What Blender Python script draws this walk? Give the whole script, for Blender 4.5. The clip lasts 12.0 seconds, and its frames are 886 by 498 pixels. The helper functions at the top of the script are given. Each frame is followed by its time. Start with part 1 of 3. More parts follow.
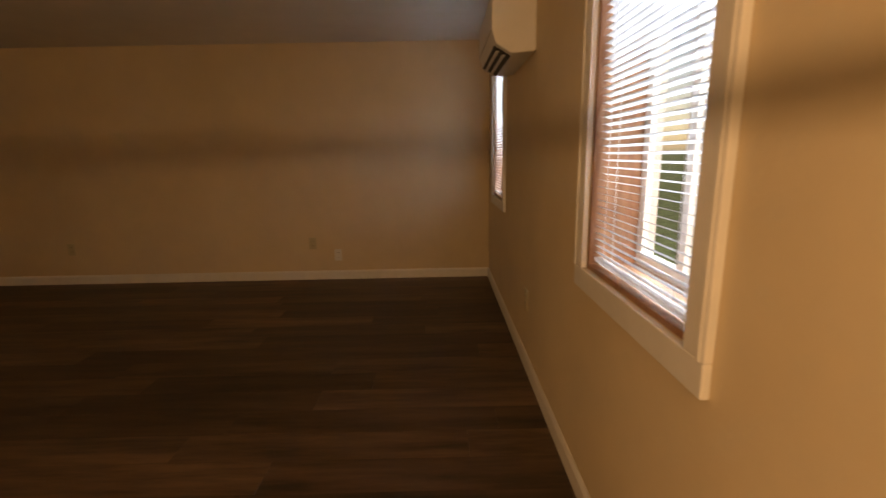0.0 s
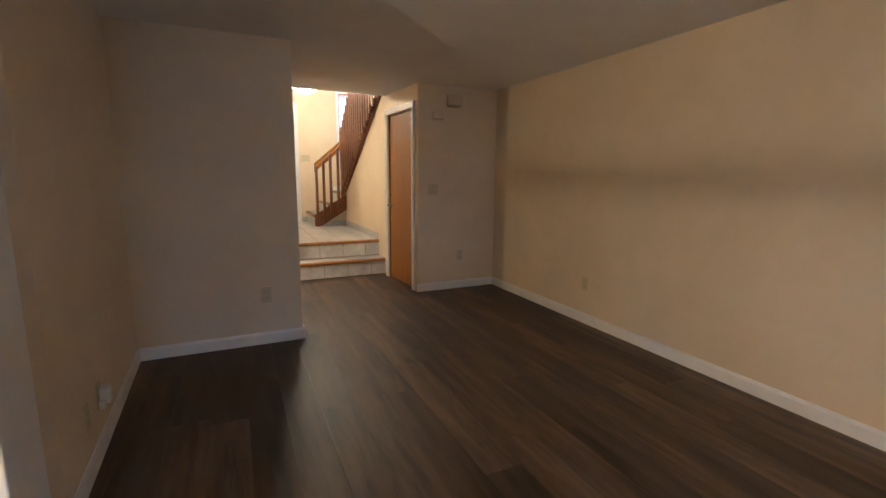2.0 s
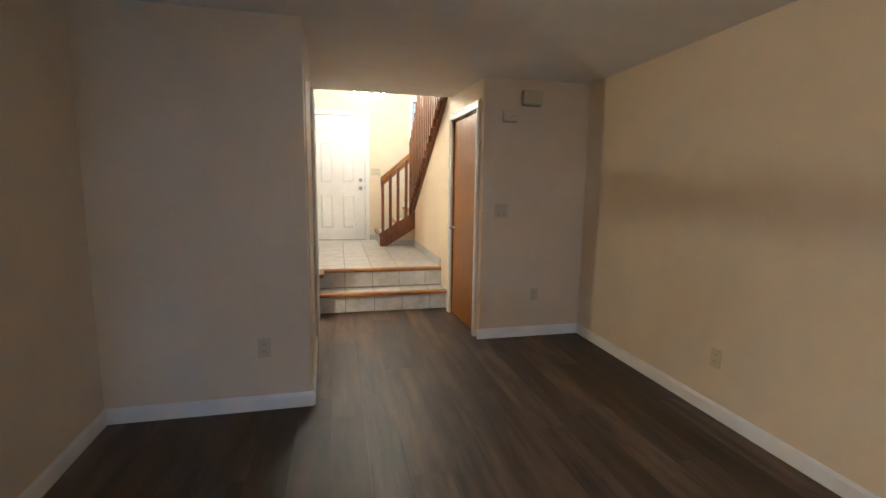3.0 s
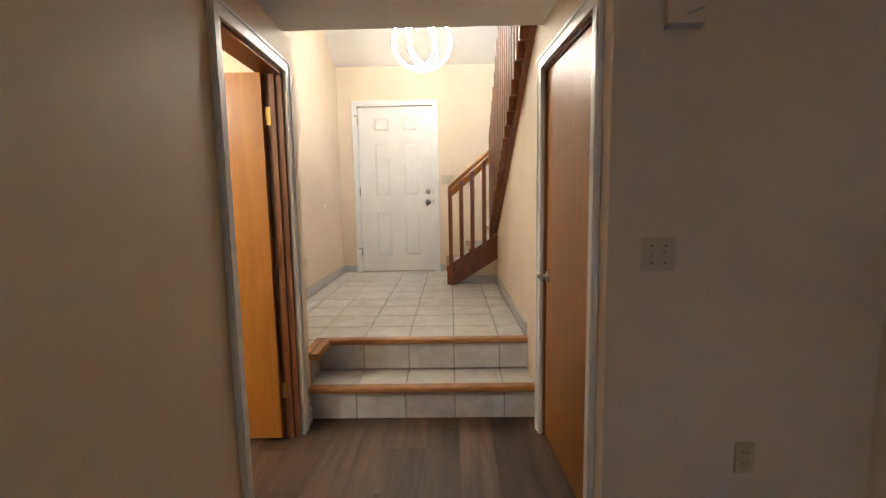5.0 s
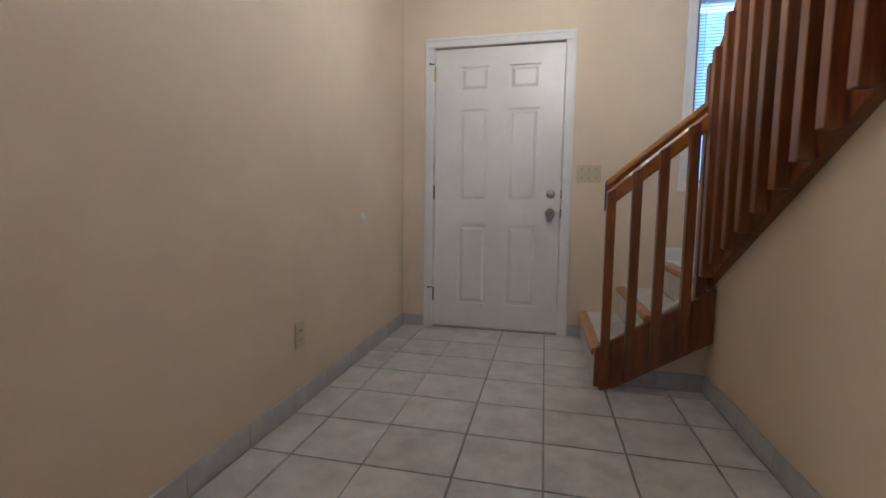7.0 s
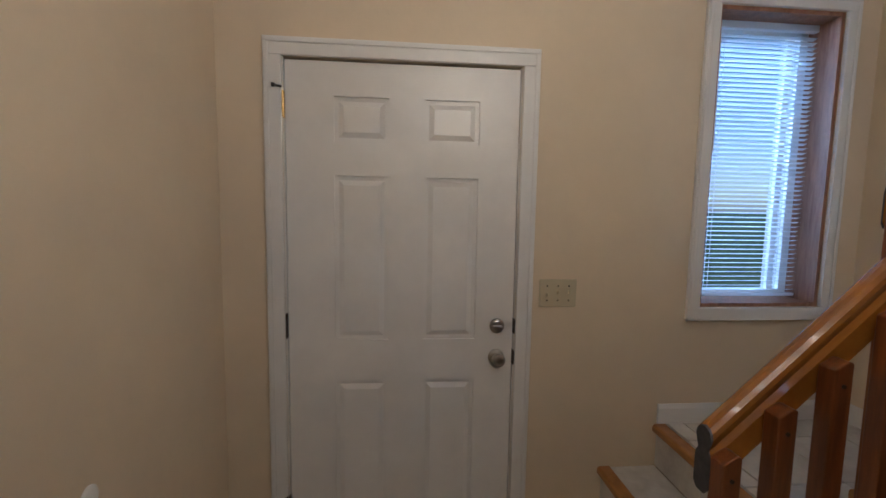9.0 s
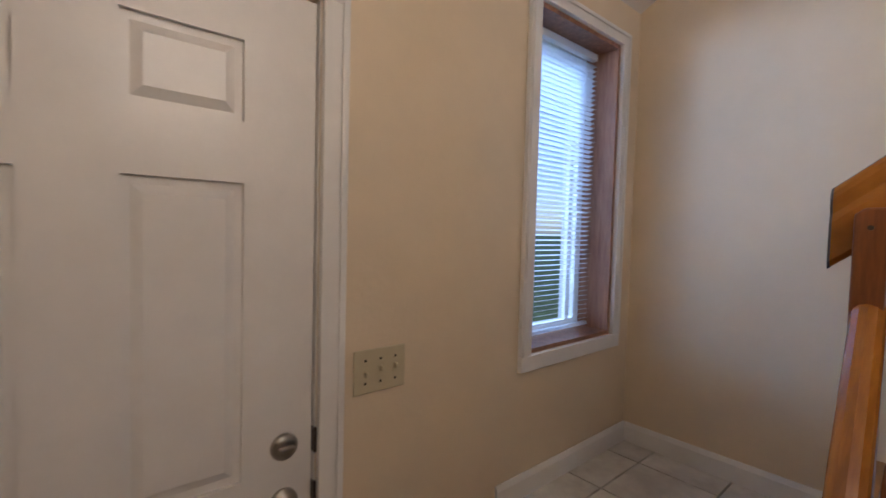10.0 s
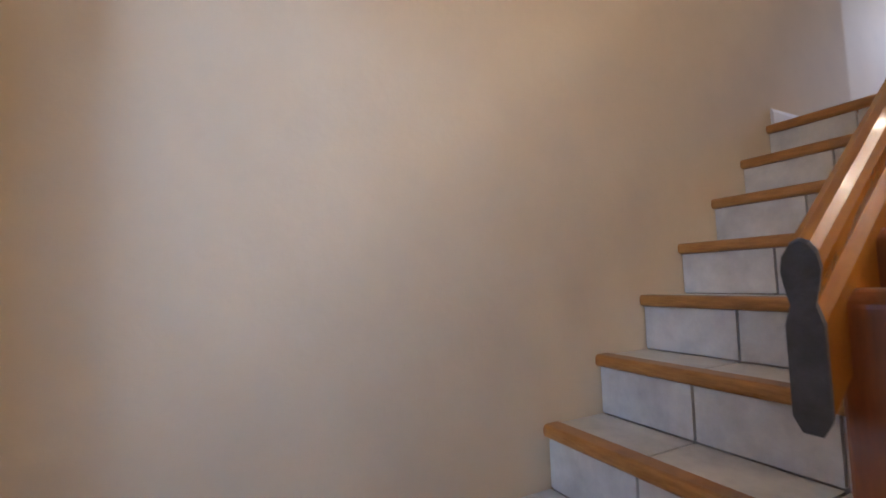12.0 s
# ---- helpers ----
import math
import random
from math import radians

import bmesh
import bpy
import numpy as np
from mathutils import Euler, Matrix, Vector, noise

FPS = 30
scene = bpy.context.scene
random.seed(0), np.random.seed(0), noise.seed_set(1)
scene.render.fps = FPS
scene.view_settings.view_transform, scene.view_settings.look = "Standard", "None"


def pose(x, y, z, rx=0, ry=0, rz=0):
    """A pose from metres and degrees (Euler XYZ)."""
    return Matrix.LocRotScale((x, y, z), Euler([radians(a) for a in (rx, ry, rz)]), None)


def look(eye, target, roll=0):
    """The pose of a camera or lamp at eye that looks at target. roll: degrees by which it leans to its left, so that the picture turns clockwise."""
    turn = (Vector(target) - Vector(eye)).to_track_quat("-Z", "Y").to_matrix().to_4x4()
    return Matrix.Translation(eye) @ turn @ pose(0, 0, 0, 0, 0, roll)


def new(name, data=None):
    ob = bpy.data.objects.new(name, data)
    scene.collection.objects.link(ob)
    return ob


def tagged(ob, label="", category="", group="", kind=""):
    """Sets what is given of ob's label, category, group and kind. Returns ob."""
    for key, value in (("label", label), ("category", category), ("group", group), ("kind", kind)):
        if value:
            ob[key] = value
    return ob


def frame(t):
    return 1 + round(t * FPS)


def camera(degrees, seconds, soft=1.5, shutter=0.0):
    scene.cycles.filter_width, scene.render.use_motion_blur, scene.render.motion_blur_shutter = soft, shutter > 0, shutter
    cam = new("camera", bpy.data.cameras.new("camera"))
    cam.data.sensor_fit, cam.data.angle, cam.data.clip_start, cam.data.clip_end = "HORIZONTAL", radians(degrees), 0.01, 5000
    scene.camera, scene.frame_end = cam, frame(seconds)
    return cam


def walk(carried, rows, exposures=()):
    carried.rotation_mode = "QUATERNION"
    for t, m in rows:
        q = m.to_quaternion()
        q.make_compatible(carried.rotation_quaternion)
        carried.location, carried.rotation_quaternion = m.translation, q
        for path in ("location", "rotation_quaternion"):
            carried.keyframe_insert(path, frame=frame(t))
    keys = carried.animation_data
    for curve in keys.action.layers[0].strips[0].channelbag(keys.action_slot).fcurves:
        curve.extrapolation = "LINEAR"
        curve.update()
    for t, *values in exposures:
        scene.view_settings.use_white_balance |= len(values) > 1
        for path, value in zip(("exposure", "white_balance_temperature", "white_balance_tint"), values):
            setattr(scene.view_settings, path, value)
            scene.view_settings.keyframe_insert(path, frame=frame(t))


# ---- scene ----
cam = camera(89.8, 12.0, shutter=0.15)
PATH = [
    (0, (0.665, 0.399, 1.192), (2.622, 0.39, 0.779), -1.1),
    (0.3, (0.88, 0.42, 1.172), (2.808, 0.806, 0.802), -1.5),
    (0.5, (1.053, 0.414, 1.197), (2.925, 1.022, 0.843), -1.6),
    (0.7, (1.239, 0.445, 1.21), (3.018, 1.294, 0.875), -1.6),
    (1, (1.484, 0.545, 1.271), (3.022, 1.779, 0.937), -0.8),
    (1.2, (1.625, 0.647, 1.264), (2.977, 2.09, 0.963), -0.6),
    (1.5, (1.855, 0.81, 1.27), (3.022, 2.404, 0.961), -0.2),
    (2, (2.242, 1.136, 1.274), (3.081, 2.921, 0.946), 0.5),
    (2.5, (2.537, 1.547, 1.303), (3.212, 3.406, 1.002), 0.9),
    (3, (2.854, 1.983, 1.311), (3.306, 3.912, 1.036), 0.8),
    (5, (3.488, 4.044, 1.324), (3.452, 6.03, 1.096), -1.0),
    (5.5, (3.482, 4.628, 1.274), (3.36, 6.614, 1.071), -0.6),
    (6, (3.443, 5.228, 1.306), (3.323, 7.212, 1.084), -0.2),
    (6.5, (3.325, 5.814, 1.321), (3.047, 7.781, 1.093), 0.2),
    (7, (3.178, 6.376, 1.304), (2.736, 8.318, 1.121), 0.7),
    (9, (2.815, 7.837, 1.903), (3.003, 9.819, 1.707), 1.0),
    (9.5, (2.751, 8.23, 1.903), (3.393, 10.119, 1.772), 0.9),
    (10, (2.827, 8.61, 1.921), (4.125, 10.129, 1.837), 1.5),
    (10.5, (3.015, 8.907, 1.916), (4.837, 9.731, 1.887), 1.1),
    (11, (3.255, 9.074, 1.906), (5.25, 9.212, 1.928), 0.2),
    (11.5, (3.503, 9.2, 1.922), (5.444, 8.721, 2.002), -1.6),
    (12, (3.756, 9.197, 1.995), (5.53, 8.284, 2.141), -1.6),
]
EXPO = [(0.0, 0.15, 11300, 25), (0.5, 1.2, 11000, 24), (1.0, 1.65, 7700, 18), (1.5, 1.65, 6450, 13), (2.0, 1.7, 5550, 9), (2.5, 1.85, 5100, 4), (3.2, 2.05, 4900, 2), (5.0, 1.48, 4950, 6), (5.5, 1.15, 4820, 5), (6.0, 0.82, 4720, 7), (6.5, 0.5, 4580, 8), (7.0, 0.25, 4530, 10), (9.0, -0.45, 5050, 11), (9.5, -0.28, 5300, 16), (10.0, -0.35, 5450, 18), (10.5, -0.2, 5500, 19), (11.0, 0.1, 5450, 19), (11.5, 0.05, 5600, 20), (12.0, -0.1, 5650, 19)]
walk(cam, [(t, look(eye, target, roll)) for t, eye, target, roll in PATH], EXPO)

# ---- world and light ----
world = bpy.data.worlds.new("sky")
scene.world = world
world.use_nodes = True
wn = world.node_tree
sky = wn.nodes.new("ShaderNodeTexSky")
sky.sky_type, sky.sun_disc = "NISHITA", False
sky.sun_elevation, sky.sun_rotation = radians(38), radians(250)
wn.links.new(sky.outputs[0], wn.nodes["Background"].inputs[0])
wn.nodes["Background"].inputs[1].default_value = 0.15
sun = new("sun", bpy.data.lights.new("sun", "SUN"))
sun.data.energy, sun.data.angle, sun.data.color = 1.5, radians(12), (1.0, 0.96, 0.9)
sun.matrix_world = look((0, 0, 20), (14, 5, 4))

RING_GLOW = 54.0
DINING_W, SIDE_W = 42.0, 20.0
# unseen area lamps added outside and above each window, standing in for sky light
for wx, wy, wz, wtx, e in ((1.76, -1.5, 2.95, 0.25, 210), (4.2, -1.5, 2.95, 0.25, 170), (4.365, 10.95, 3.55, 9.3, 65)):
    a = new("sky_fill_lamp", bpy.data.lights.new("sky_fill_lamp", "AREA"))
    a.data.shape, a.data.size, a.data.size_y, a.data.energy, a.data.color = "RECTANGLE", 1.4, 1.0, e, (0.43, 0.68, 1.0)
    a.matrix_world = look((wx, wy, wz), (wx, wtx, wz - 1.7))
# added unseen lamp outside the entry window, aimed to brighten the stairwell wall
side = new("sky_fill_lamp", bpy.data.lights.new("sky_fill_lamp", "AREA"))
side.data.shape, side.data.size, side.data.size_y, side.data.energy, side.data.color = "RECTANGLE", 1.5, 1.1, 115, (0.56, 0.76, 1.0)
side.matrix_world = look((3.25, 12.0, 2.45), (4.5, 9.5, 1.9))
# added unseen lamp that brightens the top of the stairwell
up = new("sky_fill_lamp", bpy.data.lights.new("sky_fill_lamp", "AREA"))
up.data.shape, up.data.size, up.data.size_y, up.data.energy, up.data.color = "RECTANGLE", 0.6, 1.0, 13, (0.8, 0.86, 1.0)
up.matrix_world = look((4.4, 3.95, 3.85), (4.4, 6.0, 3.7))

# ---- plan ----
CEIL = 2.205
REAR = -0.075
RIGHT = 4.975
LEFT = 1.585
GREY = 4.62
HALL_L, HALL_R = 2.62, 3.98
STUB = 5.565
NEAR_L, NEAR_R = 2.672, 4.022
LAND = 0.41
FRONT = 9.6
FOY_L, FOY_R = 2.13, 4.803
PLAT = 0.975
UPPER = 2.635
RISE, RUN, U1 = 0.1775, 0.2175, 8.785
UP1 = 1.217


# ---- materials ----
def mat(name, color, rough=0.5, metal=0.0, vary=0.08, scale=6.0, bump=0.0, bscale=150.0, dark=None, coat=0.0, stretch=None, rnd=0.0):
    m = bpy.data.materials.new(name)
    m.use_nodes = True
    n, l = m.node_tree.nodes, m.node_tree.links
    b = n["Principled BSDF"]
    b.inputs["Roughness"].default_value, b.inputs["Metallic"].default_value = rough, metal
    b.inputs["Coat Weight"].default_value = coat
    co = n.new("ShaderNodeTexCoord")
    vec = co.outputs["Object"]
    if stretch:
        mp = n.new("ShaderNodeMapping")
        mp.inputs["Scale"].default_value = stretch
        l.new(vec, mp.inputs[0])
        vec = mp.outputs[0]
    if rnd:
        oi = n.new("ShaderNodeObjectInfo")
        off = n.new("ShaderNodeVectorMath")
        off.operation = "ADD"
        mul = n.new("ShaderNodeMath")
        mul.operation, mul.inputs[1].default_value = "MULTIPLY", 37.0
        l.new(oi.outputs["Random"], mul.inputs[0])
        l.new(vec, off.inputs[0]), l.new(mul.outputs[0], off.inputs[1])
        vec = off.outputs[0]
    no = n.new("ShaderNodeTexNoise")
    no.inputs["Scale"].default_value, no.inputs["Detail"].default_value, no.inputs["Roughness"].default_value = scale, 6, 0.65
    l.new(vec, no.inputs["Vector"])
    mix = n.new("ShaderNodeMix")
    mix.data_type = "RGBA"
    lo = dark or tuple(c * (1 - 2 * vary) for c in color)
    hi = tuple(min(1, c * (1 + vary)) for c in color)
    mix.inputs["A"].default_value, mix.inputs["B"].default_value = (*lo, 1), (*hi, 1)
    rp = n.new("ShaderNodeMapRange")
    rp.inputs["From Min"].default_value, rp.inputs["From Max"].default_value = 0.32, 0.68
    l.new(no.outputs["Fac"], rp.inputs["Value"])
    l.new(rp.outputs["Result"], mix.inputs["Factor"])
    out = mix.outputs["Result"]
    if rnd:
        hs = n.new("ShaderNodeHueSaturation")
        r2 = n.new("ShaderNodeMapRange")
        r2.inputs["To Min"].default_value, r2.inputs["To Max"].default_value = 1 - rnd, 1 + rnd
        l.new(oi.outputs["Random"], r2.inputs["Value"]), l.new(r2.outputs["Result"], hs.inputs["Value"])
        l.new(out, hs.inputs["Color"])
        out = hs.outputs[0]
    l.new(out, b.inputs["Base Color"])
    if rough > 0.1:
        rr = n.new("ShaderNodeMapRange")
        rr.inputs["To Min"].default_value, rr.inputs["To Max"].default_value = rough * 0.85, min(1, rough * 1.15)
        l.new(no.outputs["Fac"], rr.inputs["Value"]), l.new(rr.outputs["Result"], b.inputs["Roughness"])
    if bump:
        fine = n.new("ShaderNodeTexNoise")
        fine.inputs["Scale"].default_value, fine.inputs["Detail"].default_value = bscale, 4
        l.new(vec, fine.inputs["Vector"])
        bp = n.new("ShaderNodeBump")
        bp.inputs["Strength"].default_value, bp.inputs["Distance"].default_value = bump, 0.004
        l.new(fine.outputs["Fac"], bp.inputs["Height"]), l.new(bp.outputs[0], b.inputs["Normal"])
    return m


def glow(name, color, strength):
    m = bpy.data.materials.new(name)
    m.use_nodes = True
    b = m.node_tree.nodes["Principled BSDF"]
    b.inputs["Emission Color"].default_value, b.inputs["Emission Strength"].default_value = (*color, 1), strength
    return m


M_WALL = mat("cream paint", (0.73, 0.612, 0.445), 0.62, vary=0.04, scale=1.3, bump=0.2, bscale=50)
M_CEIL = mat("ceiling paint", (0.80, 0.78, 0.75), 0.8, vary=0.03, scale=2, bump=0.5, bscale=70)
M_TRIM = mat("white gloss paint", (0.80, 0.79, 0.77), 0.35, vary=0.03, scale=5, bump=0.06, bscale=60)
M_DOORW = mat("white door paint", (0.80, 0.78, 0.75), 0.33, vary=0.03, scale=4, bump=0.05, bscale=120)
M_PLANK = mat("dark vinyl plank", (0.092, 0.056, 0.034), 0.48, vary=0.45, scale=2.6, dark=(0.019, 0.012, 0.008), bump=0.12, bscale=60, stretch=(4.5, 0.5, 1), rnd=0.45)
M_JOINT = mat("plank joint", (0.03, 0.02, 0.015), 0.7)
M_TILE = mat("ceramic tile", (0.64, 0.62, 0.58), 0.3, vary=0.1, scale=7, dark=(0.47, 0.45, 0.43), bump=0.06, bscale=30, rnd=0.05)
M_GROUT = mat("tile grout", (0.37, 0.335, 0.295), 0.9, vary=0.15, scale=20, bump=0.3)
M_TBASE = mat("grey base tile", (0.50, 0.49, 0.48), 0.35, vary=0.1, scale=8, rnd=0.05)
M_NOSE = mat("orange oak nosing", (0.40, 0.185, 0.045), 0.35, vary=0.2, scale=10, dark=(0.28, 0.115, 0.025), stretch=(1.2, 1.2, 9), bump=0.05, coat=0.3)
M_RAIL = mat("orange stained rail wood", (0.37, 0.15, 0.016), 0.26, vary=0.2, scale=6, dark=(0.25, 0.09, 0.011), stretch=(7, 0.9, 0.9), bump=0.05, bscale=40, coat=0.3)
M_RAILX = mat("orange stained lower rail wood", (0.37, 0.15, 0.016), 0.26, vary=0.2, scale=6, dark=(0.25, 0.09, 0.011), stretch=(0.9, 7, 0.9), bump=0.05, bscale=40, coat=0.3)
M_PICK = mat("red stained picket wood", (0.20, 0.062, 0.014), 0.3, vary=0.25, scale=6, dark=(0.12, 0.035, 0.008), stretch=(9, 9, 0.9), bump=0.05, bscale=40, coat=0.3, rnd=0.12)
M_ENDG = mat("grey end grain", (0.075, 0.075, 0.085), 0.75, vary=0.2, scale=40, bump=0.3)
M_DOORB = mat("stained slab door veneer", (0.345, 0.142, 0.009), 0.4, vary=0.1, scale=3, dark=(0.275, 0.108, 0.007), stretch=(6, 6, 0.5), bump=0.03)
M_JAMB = mat("dark jamb wood", (0.18, 0.07, 0.026), 0.4, vary=0.25, scale=8, dark=(0.10, 0.036, 0.013), stretch=(6, 6, 0.7), bump=0.1)
# jamb wood lightened for the windows, with the daylight on it put into the colour
M_WJAMB_LIT = mat("lit window jamb wood", (0.34, 0.175, 0.10), 0.45, vary=0.2, scale=8, dark=(0.22, 0.10, 0.055), stretch=(6, 6, 0.7), bump=0.08)
M_NICKEL = mat("satin nickel", (0.40, 0.37, 0.33), 0.28, 1.0, vary=0.06)
M_BRASS = mat("aged brass", (0.62, 0.42, 0.14), 0.35, 1.0, vary=0.15)
M_DARKM = mat("dark bronze metal", (0.06, 0.05, 0.045), 0.4, 0.8)
M_ALMOND = mat("almond plastic", (0.58, 0.51, 0.34), 0.4, vary=0.03)
M_GREYPL = mat("grey plastic", (0.40, 0.38, 0.34), 0.45, vary=0.04)
M_WPLAST = mat("white plastic", (0.80, 0.80, 0.78), 0.4, vary=0.02)
M_SLOT = mat("dark slot", (0.02, 0.02, 0.02), 0.6)
M_SLAT = mat("white blind vinyl", (0.80, 0.81, 0.83), 0.45, vary=0.02)
_n, _l = M_SLAT.node_tree.nodes, M_SLAT.node_tree.links
_tr, _mx = _n.new("ShaderNodeBsdfTranslucent"), _n.new("ShaderNodeMixShader")
_tr.inputs[0].default_value, _mx.inputs[0].default_value = (0.8, 0.82, 0.85, 1), 0.55
_l.new(_n["Principled BSDF"].outputs[0], _mx.inputs[1]), _l.new(_tr.outputs[0], _mx.inputs[2]), _l.new(_mx.outputs[0], _n["Material Output"].inputs[0])
M_NAVY = mat("navy cabinet paint", (0.018, 0.03, 0.075), 0.45, vary=0.1)
M_LEATHER = mat("brown leather", (0.20, 0.055, 0.02), 0.45, vary=0.25, scale=12, bump=0.2, bscale=90)
M_GRASS = mat("grass", (0.15, 0.21, 0.08), 0.9, vary=0.3, scale=4, bump=0.6, bscale=30)
M_LEAF = mat("leaf", (0.11, 0.17, 0.05), 0.6, vary=0.3, scale=6, rnd=0.2)
M_BARK = mat("bark", (0.10, 0.07, 0.05), 0.9, vary=0.3, bump=0.6, bscale=30)
M_SIDING = mat("grey siding boards", (0.45, 0.45, 0.44), 0.8, vary=0.2, stretch=(6, 6, 0.6), bump=0.2)
M_LED = glow("warm white led", (1.0, 0.77, 0.49), RING_GLOW)
M_GLOBE = glow("lamp globe", (1.0, 0.72, 0.42), 6.0)
M_GLASS = bpy.data.materials.new("window glass")
M_GLASS.use_nodes = True
_g = M_GLASS.node_tree.nodes["Principled BSDF"].inputs
_g["Transmission Weight"].default_value, _g["Roughness"].default_value, _g["IOR"].default_value = 1.0, 0.0, 1.05


# ---- mesh helpers ----
def add_box(bm, x0, x1, y0, y1, z0, z1, bev=0.0):
    r = bmesh.ops.create_cube(bm, size=1.0, matrix=Matrix.LocRotScale(((x0 + x1) / 2, (y0 + y1) / 2, (z0 + z1) / 2), None, (abs(x1 - x0), abs(y1 - y0), abs(z1 - z0))))
    if bev:
        es = list({e for v in r["verts"] for e in v.link_edges})
        bmesh.ops.bevel(bm, geom=es, offset=bev, segments=2, affect="EDGES", profile=0.5)
    return bm


def box(*a, bev=0.0):
    return add_box(bmesh.new(), *a, bev=bev)


def add_prism(bm, pts, axis, a, b, bev=0.0):
    """A polygon pushed along an axis from a to b. pts are the other two coordinates in x, y, z order."""
    def at(p, d):
        return {"x": (d, p[0], p[1]), "y": (p[0], d, p[1]), "z": (p[0], p[1], d)}[axis]
    va = [bm.verts.new(at(p, a)) for p in pts]
    vb = [bm.verts.new(at(p, b)) for p in pts]
    fs = [bm.faces.new(va), bm.faces.new(vb[::-1])]
    for i in range(len(pts)):
        j = (i + 1) % len(pts)
        fs.append(bm.faces.new((va[j], va[i], vb[i], vb[j])))
    bmesh.ops.recalc_face_normals(bm, faces=fs)
    if bev:
        bmesh.ops.bevel(bm, geom=list({e for f in fs for e in f.edges}), offset=bev, segments=2, affect="EDGES", profile=0.5)
    return bm


def prism(pts, axis, a, b, bev=0.0):
    return add_prism(bmesh.new(), pts, axis, a, b, bev)


def add_cyl(bm, p, q, r, r2=None, seg=16):
    p, q = Vector(p), Vector(q)
    m = Matrix.Translation((p + q) / 2) @ (q - p).to_track_quat("Z", "Y").to_matrix().to_4x4()
    bmesh.ops.create_cone(bm, cap_ends=True, segments=seg, radius1=r, radius2=r if r2 is None else r2, depth=(q - p).length, matrix=m)
    return bm


def cyl(p, q, r, r2=None, seg=16):
    return add_cyl(bmesh.new(), p, q, r, r2, seg)


def lathe(prof, m, seg=20):
    """Turns (radius, height) pairs round z, then moves them by m."""
    bm = bmesh.new()
    rings = [[bm.verts.new(m @ Vector((r * math.cos(6.28318 * i / seg), r * math.sin(6.28318 * i / seg), h))) for i in range(seg)] for r, h in prof]
    for a, b in zip(rings, rings[1:]):
        for i in range(seg):
            bm.faces.new((a[i], a[(i + 1) % seg], b[(i + 1) % seg], b[i]))
    bm.faces.new(rings[-1])
    bm.faces.new(rings[0][::-1])
    bmesh.ops.recalc_face_normals(bm, faces=bm.faces[:])
    return bm


def mesh(name, bm, material, smooth=False):
    me = bpy.data.meshes.new(name)
    bm.to_mesh(me)
    bm.free()
    me.materials.append(material)
    if smooth:
        for p in me.polygons:
            p.use_smooth = True
    return me


def part(name, bm, material, parent, label="", smooth=False):
    ob = new(name, mesh(name, bm, material, smooth))
    ob.parent = parent
    return tagged(ob, label) if label else ob


def thing(name, label, category, group="", at=(0, 0, 0)):
    ob = new(name)
    ob.location = at
    return tagged(ob, label, category, group)


def solid(name, bm, material, label, category, smooth=False):
    return tagged(new(name, mesh(name, bm, material, smooth)), label, category)


def struct(name, bm, material, label=""):
    return tagged(new(name, mesh(name, bm, material)), label or name.replace("_", " "), "structure", kind="structure")


def boxes(*bs):
    bm = bmesh.new()
    for b in bs:
        add_box(bm, *b)
    return bm


# ---- large structure ----
W1 = (1.45, 2.065, 0.825, 2.05)
W2 = (3.93, 4.55, 0.85, 2.05)
T = REAR - 0.21
struct("wall_south", boxes((-1.6, W1[0], T, REAR, 0, 2.6), (W1[1], W2[0], T, REAR, 0, 2.6), (W2[1], RIGHT + 0.12, T, REAR, 0, 2.6),
       (W1[0], W1[1], T, REAR, 0, W1[2]), (W1[0], W1[1], T, REAR, W1[3], 2.6), (W2[0], W2[1], T, REAR, 0, W2[2]), (W2[0], W2[1], T, REAR, W2[3], 2.6)),
       M_WALL, "cream painted rear wall with two windows")
struct("wall_east", box(RIGHT, RIGHT + 0.12, REAR, STUB, 0, 2.6), M_WALL, "long cream painted living room wall")
struct("wall_stub", box(NEAR_R, RIGHT + 0.12, STUB, STUB + 0.1, 0, 2.6), M_WALL, "short cream wall beside the hall")
D2 = (5.695, 6.41, 1.975)
closet_wall = struct("wall_closet", boxes((HALL_R, HALL_R + 0.1, STUB - 0.005, D2[0], 0, 2.6), (HALL_R, HALL_R + 0.1, D2[0], D2[1], D2[2], 2.6)), M_WALL, "cream wall around the closet door")
bm = bmesh.new()
EDGE_S = 0.62
add_prism(bm, [(D2[1], 0), (8.75, 0), (8.75, 0.96), (6.45, 0.96 + EDGE_S * 2.3), (6.45, 2.6), (D2[1], 2.6)], "x", HALL_R, HALL_R + 0.1)
struct("wall_hall_east", bm, M_WALL, "cream wall under the stairs")
struct("wall_stair_foot", prism([(3.47, LAND), (4.08, LAND), (4.08, 0.95), (3.97, 0.95), (3.47, 0.58)], "y", 8.75, 8.81), M_WALL, "low cream wall under the first steps")
struct("wall_stair_east", boxes((FOY_R, FOY_R + 0.12, STUB + 0.1, FRONT + 0.15, 0, UPPER), (FOY_R, FOY_R + 0.12, 6.2, FRONT + 0.15, UPPER, 5.2)), M_WALL, "tall cream stairwell wall")
FW = (4.08, 4.638, 1.488, 2.725)
FD = (2.368, 3.285, LAND, 2.445)
F2 = FRONT + 0.21
